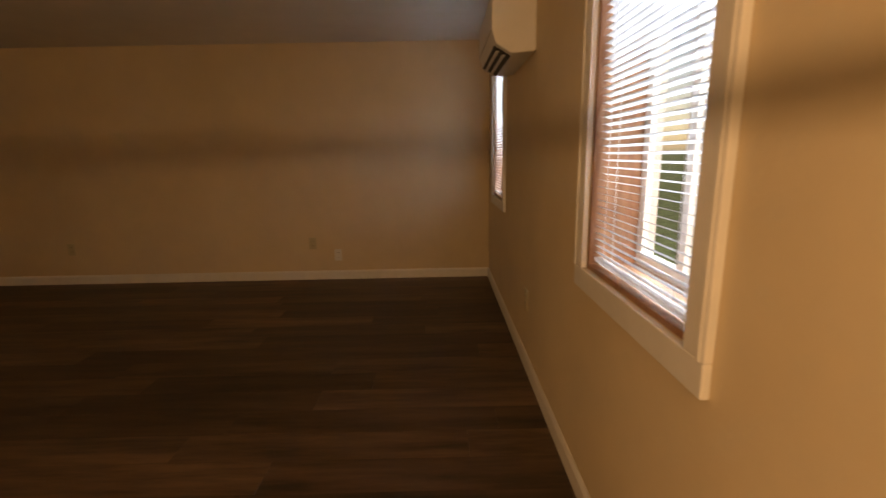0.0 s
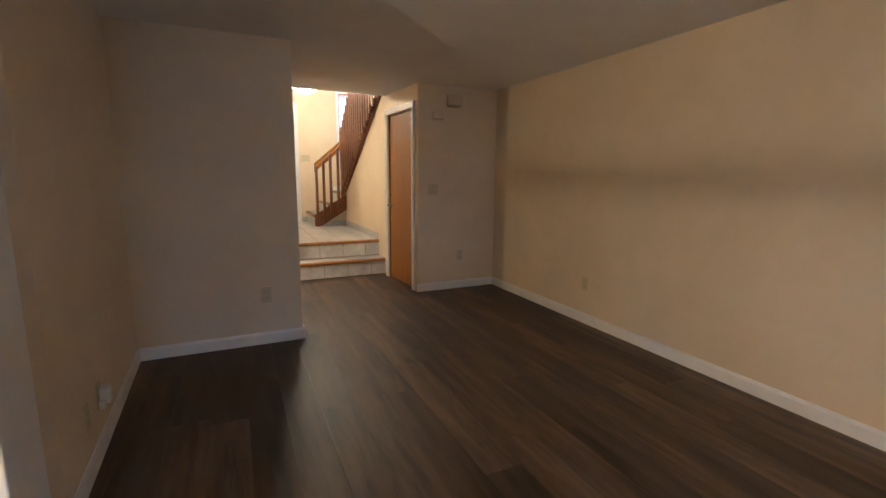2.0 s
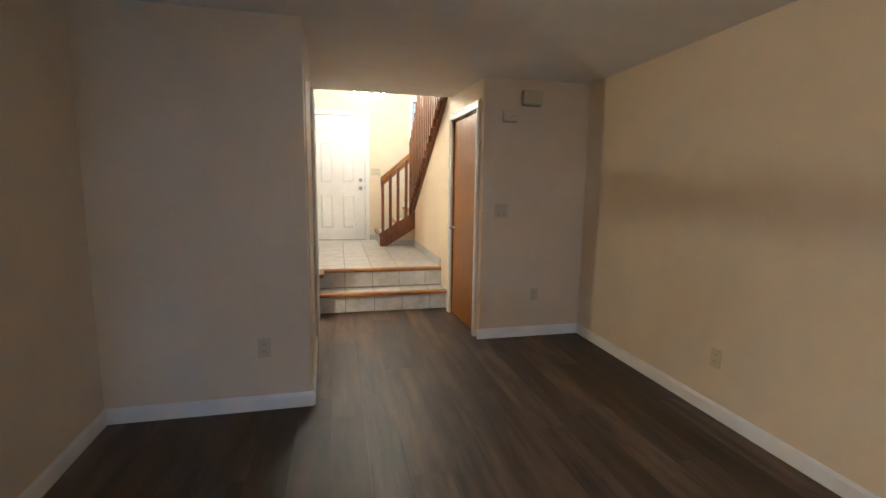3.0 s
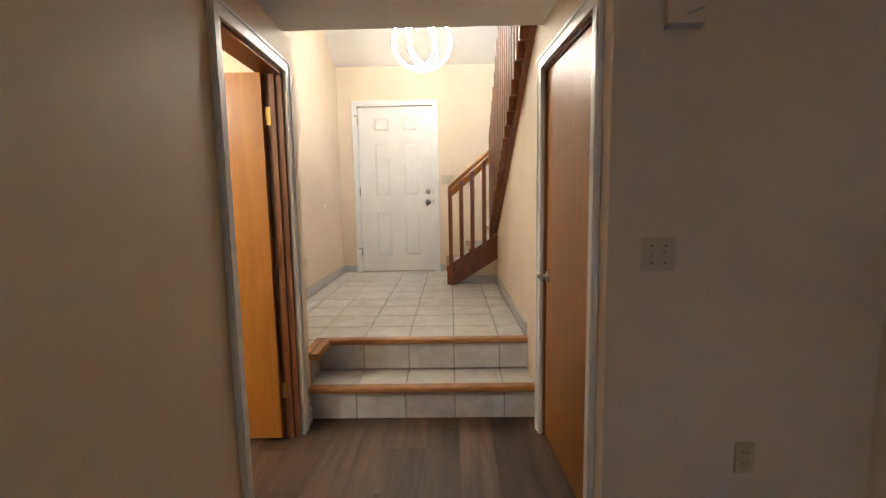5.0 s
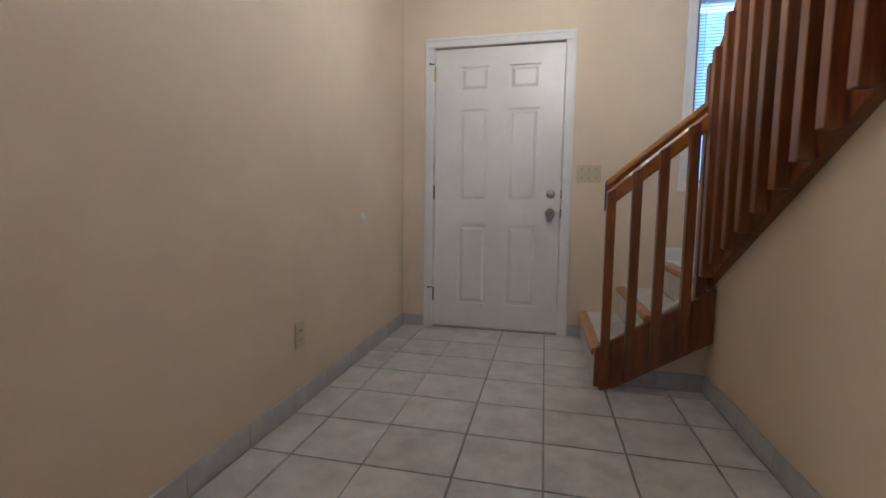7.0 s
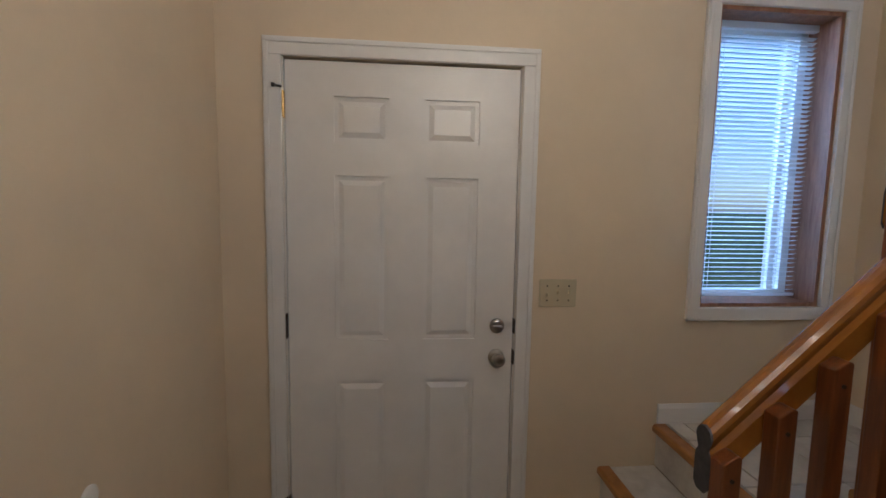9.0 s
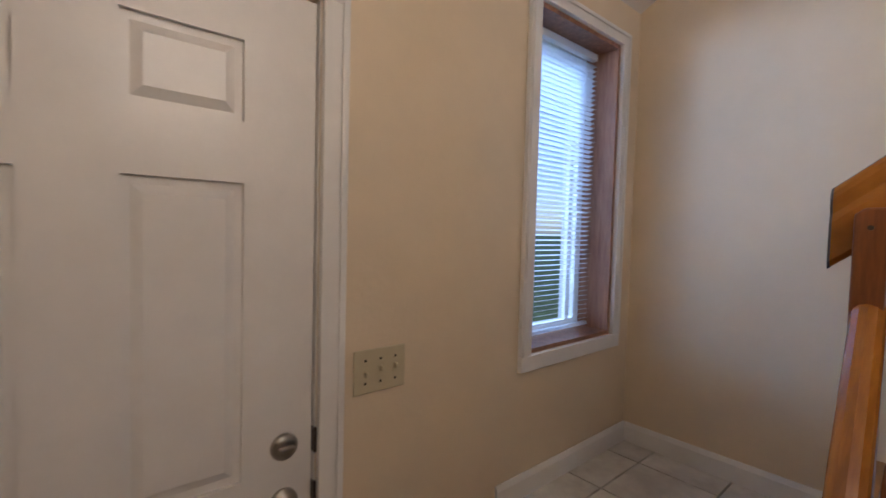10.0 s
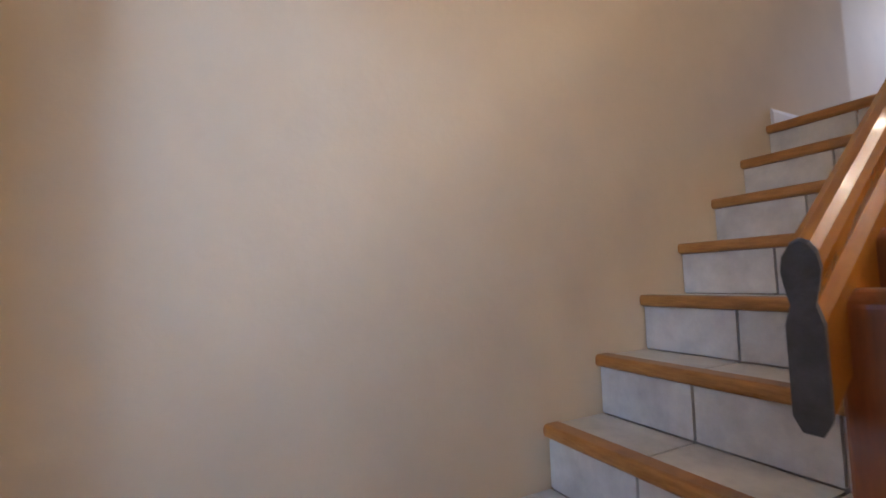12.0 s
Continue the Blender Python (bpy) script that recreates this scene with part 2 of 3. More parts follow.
struct("wall_north", boxes((FOY_L - 0.12, FD[0], FRONT, F2, 0, 5), (FD[1], FW[0], FRONT, F2, 0, 5), (FW[1], FOY_R, FRONT, F2, 0, 5),
       (FD[0], FD[1], FRONT, F2, 0, FD[2]), (FD[0], FD[1], FRONT, F2, FD[3], 5), (FW[0], FW[1], FRONT, F2, 0, FW[2]), (FW[0], FW[1], FRONT, F2, FW[3], 5)),
       M_WALL, "cream entry wall with front door and window")
struct("wall_foyer_west", box(FOY_L - 0.12, FOY_L, 6.63, FRONT, 0, 5.2), M_WALL, "cream foyer side wall")
west_wall = struct("wall_west", box(LEFT - 0.18, LEFT, 2.97, GREY, 0, 2.6), M_WALL, "cream living room side wall")
struct("wall_living_north", box(LEFT - 0.12, NEAR_L, GREY, GREY + 0.12, 0, 2.6), M_WALL, "shaded cream wall beside the hall opening")
D1 = (5.72, 6.42, 1.99)
hall_wall = struct("wall_hall_west", boxes((HALL_L - 0.12, HALL_L, GREY + 0.118, D1[0], 0, 2.6), (HALL_L - 0.12, HALL_L, D1[1], 6.63, 0, 2.6), (HALL_L - 0.12, HALL_L, D1[0], D1[1], D1[2], 2.6)), M_WALL, "cream hall wall with an open door")
struct("wall_room_back", boxes((0.9, HALL_L - 0.12, 6.51, 6.62, 0, 2.6), (0.8, 0.9, GREY + 0.12, 6.62, 0, 2.6), (0.8, LEFT - 0.12, GREY, GREY + 0.12, 0, 2.6)), M_WALL, "cream walls of the side room")
struct("wall_dining", boxes((-1.72, -1.6, T, 4.62, 0, 2.6), (-1.6, LEFT - 0.18, 4.5, 4.62, 0, 2.6)), M_WALL, "cream dining room walls")
# the opening in the upper back wall is added to hold the unseen fill lamp
struct("wall_upper", boxes((FOY_L - 0.12, 4.1, 3.9, 4.0, UPPER, 5.2), (4.7, 5.7, 3.9, 4.0, UPPER, 5.2), (4.1, 4.7, 3.9, 4.0, UPPER, 3.35), (4.1, 4.7, 3.9, 4.0, 4.35, 5.2), (4.98, 5.1, 4.0, 6.2, UPPER, 5.2), (FOY_L - 0.12, FOY_L, 4.0, 6.63, UPPER, 5.2)), M_WALL, "cream upper landing walls")
struct("ceiling", boxes((-1.72, RIGHT + 0.12, T, 5.66, CEIL, CEIL + 0.03), (0.8, 4.03, 5.66, 6.47, CEIL, CEIL + 0.03)), M_CEIL, "flat off-white living room ceiling")
struct("floor_upper", boxes((0.8, 5.7, 3.9, 6.47, CEIL + 0.03, UPPER), (3.98, FOY_R, 6.47, 6.85, CEIL + 0.03, UPPER)), M_CEIL, "upper floor slab over the living room")
VS = 0.55
struct("ceiling_vault", prism([(F2, 2.88 - VS * 0.15), (6.4, 2.88 + VS * 3.2), (3.9, 2.88 + VS * 3.2), (3.9, 3.0 + VS * 3.2), (6.4, 3.0 + VS * 3.2), (F2, 3.0 - VS * 0.15)], "x", FOY_L - 0.12, 5.7), M_CEIL, "sloped off-white foyer ceiling")
# landing and stair masses, under the tiles
struct("landing_base", boxes((FOY_L, HALL_L, 6.62, FRONT, 0, LAND - 0.012), (HALL_L, HALL_R, 6.88, FRONT, 0, LAND - 0.012), (HALL_R, FOY_R, 8.82, FRONT, 0, LAND - 0.012)), M_GROUT, "mortar bed of the tiled landing")

# ground outside
struct("ground", boxes((-400, 400, -400, F2, -0.5, -0.25), (-400, 400, F2, 400, -0.5, 0.15)), M_GRASS, "lawn around the house")


# ---- trims ----
def baseboard(name, p, q, z, face, h=0.088, d=0.014, material=None):
    """A board on the wall from p to q whose thickness points to face, with an eased top."""
    p, q, f = Vector((*p, 0)), Vector((*q, 0)), Vector((*face, 0))
    prof = [(0.001, 0), (d, 0), (d, h - 0.018), (d * 0.45, h), (0.001, h)]
    bm = bmesh.new()
    a = [bm.verts.new(p + f * s + Vector((0, 0, z + t))) for s, t in prof]
    b = [bm.verts.new(q + f * s + Vector((0, 0, z + t))) for s, t in prof]
    bm.faces.new(a), bm.faces.new(b[::-1])
    for i in range(5):
        j = (i + 1) % 5
        bm.faces.new((a[j], a[i], b[i], b[j]))
    bmesh.ops.recalc_face_normals(bm, faces=bm.faces[:])
    return struct(name, bm, material or M_TRIM, "white painted baseboard")


baseboard("baseboard_1", (RIGHT, REAR), (RIGHT, STUB), 0, (-1, 0))
baseboard("baseboard_2", (NEAR_R - 0.014, STUB), (RIGHT - 0.014, STUB), 0, (0, -1))
baseboard("baseboard_3", (LEFT + 0.014, GREY), (NEAR_L + 0.014, GREY), 0, (0, -1))
west_base = baseboard("baseboard_4", (LEFT, 2.99), (LEFT, GREY), 0, (1, 0))
baseboard("baseboard_5", (-1.6, REAR), (RIGHT - 0.014, REAR), 0, (0, 1))
hall_base_a = baseboard("baseboard_6", (HALL_L, GREY), (HALL_L, D1[0] - 0.075), 0, (1, 0))
hall_base_b = baseboard("baseboard_7", (HALL_L, D1[1] + 0.075), (HALL_L, 6.59), 0, (1, 0))
baseboard("baseboard_8", (3.93, FRONT), (FOY_R, FRONT), PLAT, (0, -1), h=0.085)
baseboard("baseboard_9", (FOY_R, 8.78), (FOY_R, FRONT - 0.014), PLAT, (-1, 0), h=0.085)
baseboard("baseboard_10", (FOY_R, 6.2), (FOY_R, 7.0), UPPER, (-1, 0))


def casing(name, axis, plane, out, a0, a1, z0, z1, sill=False, w=0.066, d=0.02):
    """White trim round an opening on a wall: legs, head and, for a window, a bottom board; each with a stepped profile."""
    top = struct(name, _bar(axis, plane, out, a0 - w, a1 + w, z1, z1 + w, d), M_TRIM, "white moulded door or window casing")
    for s, e in ((a0 - w, a0), (a1, a1 + w)):
        part("casing_leg", _bar(axis, plane, out, s, e, z0, z1, d), M_TRIM, top)
    if sill:
        part("casing_apron", _bar(axis, plane, out, a0 - w, a1 + w, z0 - w, z0, d), M_TRIM, top)
    # raised inner bead
    for s, e, z, zz in ((a0 - w + 0.006, a0 - w + 0.022, z0, z1 + w - 0.022), (a1 + w - 0.022, a1 + w - 0.006, z0, z1 + w - 0.022), (a0 - w + 0.006, a1 + w - 0.006, z1 + w - 0.022, z1 + w - 0.006)):
        part("bead", _bar(axis, plane + out * d, out, s, e, z, zz, 0.006), M_TRIM, top)
    return top


def _bar(axis, plane, out, a, b, z, zz, d):
    lo, hi = sorted((plane + out * 0.001, plane + out * d))
    return box(a, b, lo, hi, z, zz, bev=0.003) if axis == "x" else box(lo, hi, a, b, z, zz, bev=0.003)


casing("trim_front_door", "x", FRONT, -1, FD[0], FD[1], LAND, FD[3])
casing("trim_front_window", "x", FRONT, -1, FW[0], FW[1], FW[2], FW[3], True, w=0.056)
casing("trim_rear_window_1", "x", REAR, 1, W1[0], W1[1], W1[2], W1[3], True, w=0.07)
casing("trim_rear_window_2", "x", REAR, 1, W2[0], W2[1], W2[2], W2[3], True, w=0.07)
closet_trim = casing("trim_closet", "y", HALL_R, -1, D2[0], D2[1], 0, D2[2])
side_trim = casing("trim_side_room", "y", HALL_L, 1, D1[0], D1[1], 0, D1[2])
post = struct("trim_wall_end", add_box(box(1.575, 1.71, 2.44, 2.50, 0, CEIL - 0.001, bev=0.004), 1.575, 1.60, 2.501, 2.99, 0, CEIL - 0.001), M_TRIM, "white painted pier at the end of the dividing wall")


# ---- windows with blinds ----
def window(name, x0, x1, z0, z1, y_in, out, tilt, bd, mull, lab):
    """y_in: the room face of the wall; out: +1 or -1, towards outside."""
    depth = 0.2
    w = tagged(new(name), lab, "window", kind="structure")
    def yy(a, b):
        return sorted((y_in + out * a, y_in + out * b))
    t = 0.016
    part("jamb", box(x0, x0 + t, *yy(0.0, depth), z0, z1), M_WJAMB_LIT, w, "stained wood jamb")
    part("jamb", box(x1 - t, x1, *yy(0.0, depth), z0, z1), M_WJAMB_LIT, w)
    part("jamb_head", box(x0 + t, x1 - t, *yy(0.0, depth), z1 - t, z1), M_WJAMB_LIT, w)
    part("window_sill", box(x0 + t, x1 - t, *yy(0.0, depth), z0, z0 + t, bev=0.002), M_WJAMB_LIT, w, "stained wood sill")
    f = 0.035
    a, b, c, d = x0 + t, x1 - t, z0 + t, z1 - t
    fr = part("window_frame", box(a, a + f, *yy(0.15, 0.19), c, d), M_WPLAST, w, "white vinyl frame")
    for q in ((b - f, b, *yy(0.15, 0.19), c, d), (a + f, b - f, *yy(0.15, 0.19), c, c + f), (a + f, b - f, *yy(0.15, 0.19), d - f, d)):
        part("rail", box(*q), M_WPLAST, fr)
    mid = (a + b) / 2 + 0.02 if mull else b - f - 0.06
    part("rail", box(mid, mid + 0.03, *yy(0.153, 0.187), c + f, d - f), M_WPLAST, fr)
    for q in ((a + f, mid), (mid + 0.03, b - f)):
        g = part("pane", box(*q, *yy(0.168, 0.172), c + f, d - f), M_GLASS, w)
        g.visible_shadow = False
    # blind
    bl = thing("window_blind", "white lowered horizontal mini blind with thin slats", "blind", "window blinds")
    yb = y_in + out * bd
    part("headrail", box(a + 0.004, b - 0.004, yb - 0.013, yb + 0.013, d - 0.03, d - 0.001, bev=0.002), M_SLAT, bl)
    part("bottom_rail", box(a + 0.006, b - 0.006, yb - 0.012, yb + 0.012, c + 0.012, c + 0.026, bev=0.003), M_SLAT, bl)
    bm = bmesh.new()
    vs = []
    for i in range(5):
        s = -0.0125 + 0.00625 * i
        vs.append([bm.verts.new((x, s * math.cos(tilt), s * math.sin(tilt) * out + 0.0016 * (1 - (s / 0.0125) ** 2))) for x in (a + 0.006, b - 0.006)])
    for p, q in zip(vs, vs[1:]):
        bm.faces.new((p[0], p[1], q[1], q[0]))
    bmesh.ops.solidify(bm, geom=bm.faces[:], thickness=0.0006)
    me = mesh("slat", bm, M_SLAT)
    n = int((d - c - 0.07) / 0.0205)
    for i in range(n):
        ob = new("slat", me)
        ob.location = (0, yb, c + 0.04 + i * 0.0205)
        ob.parent = bl
    for x in (a + 0.09, b - 0.09):
        part("ladder_cord", box(x - 0.001, x + 0.001, yb - 0.0135, yb - 0.0125, c + 0.02, d - 0.03), M_SLAT, bl)
        part("ladder_cord", box(x - 0.001, x + 0.001, yb + 0.0125, yb + 0.0135, c + 0.02, d - 0.03), M_SLAT, bl)
    wand = part("tilt_wand", cyl((a + 0.06, yb - out * 0.02, d - 0.04), (a + 0.062, yb - out * 0.022, d - 0.55), 0.004, seg=8), M_SLAT, bl)
    return w


window("window_1", *W1, REAR, -1, radians(-14), 0.025, True, "rear window with stained wood jamb")
window("window_2", *W2, REAR, -1, radians(-14), 0.012, True, "narrow-looking rear window with stained wood jamb")
window("window_3", *FW, FRONT, 1, radians(-16), 0.105, False, "tall entry window with stained wood jamb")


# ---- doors ----
def panel_door():
    d = tagged(new("door_1"), "white six-panel front door, closed", "door", kind="structure")
    x0, x1, z0, z1 = FD[0] + 0.006, FD[1] - 0.006, LAND + 0.012, FD[3] - 0.007
    y = FRONT + 0.012
    core = part("door_slab", box(x0, x1, y + 0.011, y + 0.045, z0, z1), M_DOORW, d)
    cols = ((2.555, 2.765), (2.905, 3.12))
    rows = ((0.60, 1.185), (1.355, 2.01), (2.14, 2.31))
    xs = [x0, cols[0][0], cols[0][1], cols[1][0], cols[1][1], x1]
    zs = [z0, rows[0][0], rows[0][1], rows[1][0], rows[1][1], rows[2][0], rows[2][1], z1]
    bm = bmesh.new()
    for i in (0, 2, 4):
        add_box(bm, xs[i], xs[i + 1], y, y + 0.011, z0, z1)
    for j in (0, 2, 4, 6):
        for i in (1, 3):
            add_box(bm, xs[i], xs[i + 1], y, y + 0.011, zs[j], zs[j + 1])
    part("stile_frame", bm, M_DOORW, d)
    for a, b in cols:
        for c, e in rows:
            bm = bmesh.new()
            o = [(a + 0.016, c + 0.016), (b - 0.016, c + 0.016), (b - 0.016, e - 0.016), (a + 0.016, e - 0.016)]
            n = [(a + 0.036, c + 0.036), (b - 0.036, c + 0.036), (b - 0.036, e - 0.036), (a + 0.036, e - 0.036)]
            vo = [bm.verts.new((p[0], y + 0.0112, p[1])) for p in o]
            vn = [bm.verts.new((p[0], y + 0.001, p[1])) for p in n]
            bm.faces.new(vn)
            for i in range(4):
                j = (i + 1) % 4
                bm.faces.new((vo[i], vo[j], vn[j], vn[i]))
            bmesh.ops.recalc_face_normals(bm, faces=bm.faces[:])
            part("raised_panel", bm, M_DOORW, d)
    for z, r, nm in ((1.279, 0.031, "door_knob"), (1.411, 0.029, "deadbolt")):
        m = Matrix.Translation((3.212, y, z)) @ Euler((radians(90), 0, 0)).to_matrix().to_4x4()
        if nm == "door_knob":
            pr = [(0.001, 0), (0.033, 0), (0.033, 0.006), (0.028, 0.01), (0.012, 0.013), (0.011, 0.032), (0.02, 0.037), (0.027, 0.046), (0.028, 0.056), (0.022, 0.064), (0.011, 0.066), (0.010, 0.063)]
        else:
            pr = [(0.001, 0), (0.031, 0), (0.031, 0.008), (0.026, 0.014), (0.01, 0.015)]
        k = part(nm, lathe(pr, m, 24), M_NICKEL, d, "satin nickel", True)
        if nm == "deadbolt":
            part("thumb_turn", box(3.194, 3.23, y - 0.03, y - 0.014, z - 0.005, z + 0.005, bev=0.003), M_NICKEL, k)
        else:
            part("lock_button", cyl((3.212, y - 0.07, z), (3.212, y - 0.062, z), 0.007, seg=12), M_NICKEL, k)
    for z in (0.66, 1.42, 2.27):
        h = part("hinge", box(FD[0] - 0.004, FD[0] + 0.006, FRONT - 0.012, FRONT + 0.01, z - 0.05, z + 0.05, bev=0.002), M_BRASS if z > 2 else M_DARKM, d)
    part("hinge_pin_stop", add_cyl(cyl((FD[0], FRONT - 0.02, 2.33), (FD[0] - 0.02, FRONT - 0.04, 2.33), 0.004, seg=8), (FD[0] - 0.02, FRONT - 0.04, 2.33), (FD[0] - 0.026, FRONT - 0.045, 2.33), 0.008, seg=10), M_DARKM, d)
    part("hinge_pin_stop", add_cyl(cyl((FD[0], FRONT - 0.02, 0.715), (FD[0] - 0.022, FRONT - 0.045, 0.715), 0.004, seg=8), (FD[0] - 0.022, FRONT - 0.045, 0.715), (FD[0] - 0.028, FRONT - 0.05, 0.715), 0.008, seg=10), M_DARKM, d)
    for z in (1.279, 1.411):
        part("strike_plate", box(FD[1] - 0.005, FD[1] + 0.002, FRONT - 0.006, FRONT + 0.03, z - 0.03, z + 0.03), M_DARKM, d)
    part("threshold", box(FD[0] + 0.002, FD[1] - 0.002, FRONT - 0.012, FRONT + 0.09, LAND, LAND + 0.011, bev=0.003), M_GREYPL, d)
    for q in ((FD[0] - 0.001, FD[0] + 0.003), (FD[1] - 0.003, FD[1] + 0.001)):
        part("door_jamb", box(*q, FRONT + 0.001, FRONT + 0.149, LAND, FD[3]), M_TRIM, d)
    part("door_stop", box(FD[0], FD[1], FRONT + 0.06, FRONT + 0.149, LAND, FD[3]), M_TRIM, d)


panel_door()


def flush_door_closed():
    d = tagged(new("door_2"), "brown stained flush closet door, closed", "door", kind="structure")
    x = HALL_R + 0.012
    part("door_slab", box(x, x + 0.035, D2[0] + 0.02, D2[1] - 0.02, 0.012, D2[2] - 0.02, bev=0.002), M_DOORB, d)
    for y0, y1 in ((D2[0], D2[0] + 0.017), (D2[1] - 0.017, D2[1])):
        part("door_jamb", box(HALL_R + 0.002, HALL_R + 0.098, y0, y1, 0, D2[2]), M_JAMB, d, "dark wood jamb")
    part("jamb_head", box(HALL_R + 0.002, HALL_R + 0.098, D2[0] + 0.017, D2[1] - 0.017, D2[2] - 0.017, D2[2]), M_JAMB, d)
    y, z = D2[1] - 0.055, 0.905
    m = Matrix.Translation((x, y, z)) @ Euler((0, radians(-90), 0)).to_matrix().to_4x4()
    k = part("lever_handle", lathe([(0.001, 0), (0.031, 0), (0.03, 0.006), (0.013, 0.011), (0.011, 0.04), (0.013, 0.05), (0.008, 0.056)], m, 20), M_NICKEL, d, "satin nickel lever", True)
    part("lever", box(x - 0.056, x - 0.042, y - 0.105, y + 0.012, z - 0.008, z + 0.008, bev=0.005), M_NICKEL, k)
    for z in (0.3, 1.78):
        part("hinge", box(HALL_R - 0.008, HALL_R + 0.012, D2[0] + 0.012, D2[0] + 0.026, z - 0.045, z + 0.045, bev=0.003), M_DARKM, d)
    return d


def flush_door_open():
    d = tagged(new("door_3"), "orange-brown flush door standing open into side room", "door", kind="structure")
    part("door_slab", box(1.90, 2.53, D1[1] - 0.062, D1[1] - 0.027, 0.02, D1[2] - 0.02, bev=0.002), M_DOORB, d)
    for y0, y1 in ((D1[0], D1[0] + 0.017), (D1[1] - 0.017, D1[1])):
        part("door_jamb", box(HALL_L - 0.119, HALL_L - 0.001, y0, y1, 0, D1[2]), M_JAMB, d, "dark wood jamb")
    part("jamb_head", box(HALL_L - 0.119, HALL_L - 0.001, D1[0] + 0.017, D1[1] - 0.017, D1[2] - 0.017, D1[2]), M_JAMB, d)
    part("door_stop", box(HALL_L - 0.07, HALL_L - 0.035, D1[1] - 0.029, D1[1] - 0.017, 0, D1[2] - 0.017), M_JAMB, d)
    for z in (0.28, 1.76):
        part("hinge", box(HALL_L - 0.089, HALL_L - 0.06, D1[1] - 0.034, D1[1] - 0.0295, z - 0.045, z + 0.045), M_BRASS, d, "brass hinge")
        part("hinge_knuckle", cyl((HALL_L - 0.123, D1[1] - 0.022, z - 0.045), (HALL_L - 0.123, D1[1] - 0.022, z + 0.045), 0.006, seg=10), M_BRASS, d)
    return d


closet_door = flush_door_closed()
side_door = flush_door_open()


def swing(obs, px, py, deg):
    """Turns things about an upright axis: these walls stand slightly out of square."""
    m = Matrix.Translation((px, py, 0)) @ Euler((0, 0, radians(deg))).to_matrix().to_4x4() @ Matrix.Translation((-px, -py, 0))
    for ob in obs:
        ob.matrix_basis = m @ ob.matrix_basis


swing((closet_wall, closet_trim, closet_door), HALL_R, D2[1], math.degrees(math.atan2(NEAR_R - HALL_R, D2[1] - STUB)))
swing((hall_wall, side_trim, side_door, hall_base_a, hall_base_b), HALL_L - 0.01, 6.63, 1.75)
swing((west_wall, west_base), LEFT, GREY, 1.9)


# ---- stairs ----
def rounded(y0, y1, z0, z1, r=0.014, n=4):
    """Section of a nosing with a round front at y1 (largest)."""
    pts = [(y0, z0), (y0, z1)]
    for i in range(n + 1):
        a = radians(90 - 90 * i / n)
        pts.append((y1 - r + r * math.cos(a), z1 - r + r * math.sin(a)))
    for i in range(n + 1):
        a = radians(-90 * i / n)
        pts.append((y1 - r + r * math.cos(a), z0 + r + r * math.sin(a)))
    return pts


def nosing_y(x0, x1, y, z, sign):
    """Nosing along x with its front at y, facing sign in y."""
    pts = [(y - sign * (0.055 - a), z - 0.036 + b) for a, b in rounded(0, 0.055, 0, 0.038)]
    return prism(pts, "x", x0, x1)


def nosing_x(y0, y1, x, z):
    pts = [(x + 0.055 - a, z - 0.036 + b) for a, b in rounded(0, 0.055, 0, 0.038)]
    return prism(pts, "y", y0, y1)


def tile(parent, name, x0, x1, y0, y1, z0, z1, material=None):
    me = mesh(name, box(-(x1 - x0) / 2, (x1 - x0) / 2, -(y1 - y0) / 2, (y1 - y0) / 2, -(z1 - z0) / 2, (z1 - z0) / 2), material or M_TILE)
    ob = new(name, me)
    ob.location = ((x0 + x1) / 2, (y0 + y1) / 2, (z0 + z1) / 2)
    ob.parent = parent
    return ob


G = 0.004


def cuts(a, b, pitch, origin):
    k = math.floor((a - origin) / pitch) + 1
    c = [a]
    while origin + k * pitch < b - 0.02:
        if origin + k * pitch > a + 0.02:
            c.append(origin + k * pitch)
        k += 1
    return list(zip(c, c[1:] + [b]))


def tile_floor(parent, x0, x1, y0, y1, z, ox, oy, p=0.2975):
    for a, b in cuts(x0, x1, p, ox):
        for c, d in cuts(y0, y1, p, oy):
            tile(parent, "tile", a + G, b - G, c + G, d - G, z - 0.012, z)


# entry steps from the living room
steps = tagged(new("entry_steps"), "two low tiled steps with orange oak nosings", "stairs", kind="structure")
part("step_core", boxes((HALL_L, HALL_R, 6.61, 6.88, 0, 0.19)), M_GROUT, steps)
part("nosing", nosing_y(HALL_L + 0.002, HALL_R - 0.002, 6.575, 0.205, -1), M_NOSE, steps, "orange oak nosing")
part("nosing", nosing_y(HALL_L + 0.03, HALL_R - 0.002, 6.85, LAND + 0.002, -1), M_NOSE, steps)
part("return_nosing", nosing_y(0, 0.295, 0, 0, -1), M_NOSE, steps).matrix_basis = pose(HALL_L + 0.012, 6.88, LAND + 0.002, 0, 0, -90)
part("return_cap", box(HALL_L - 0.035, HALL_L + 0.008, 6.622, 6.88, LAND - 0.034, LAND + 0.001), M_NOSE, steps)
for a, b in cuts(HALL_L, HALL_R, 0.2975, 2.605):
    tile(steps, "riser_tile", a + G, b - G, 6.60, 6.612, 0.004, 0.166)
    tile(steps, "riser_tile", a + G, b - G, 6.872, 6.884, 0.212, 0.38)
    tile(steps, "tread_tile", a + G, b - G, 6.632, 6.87, 0.19, 0.202)

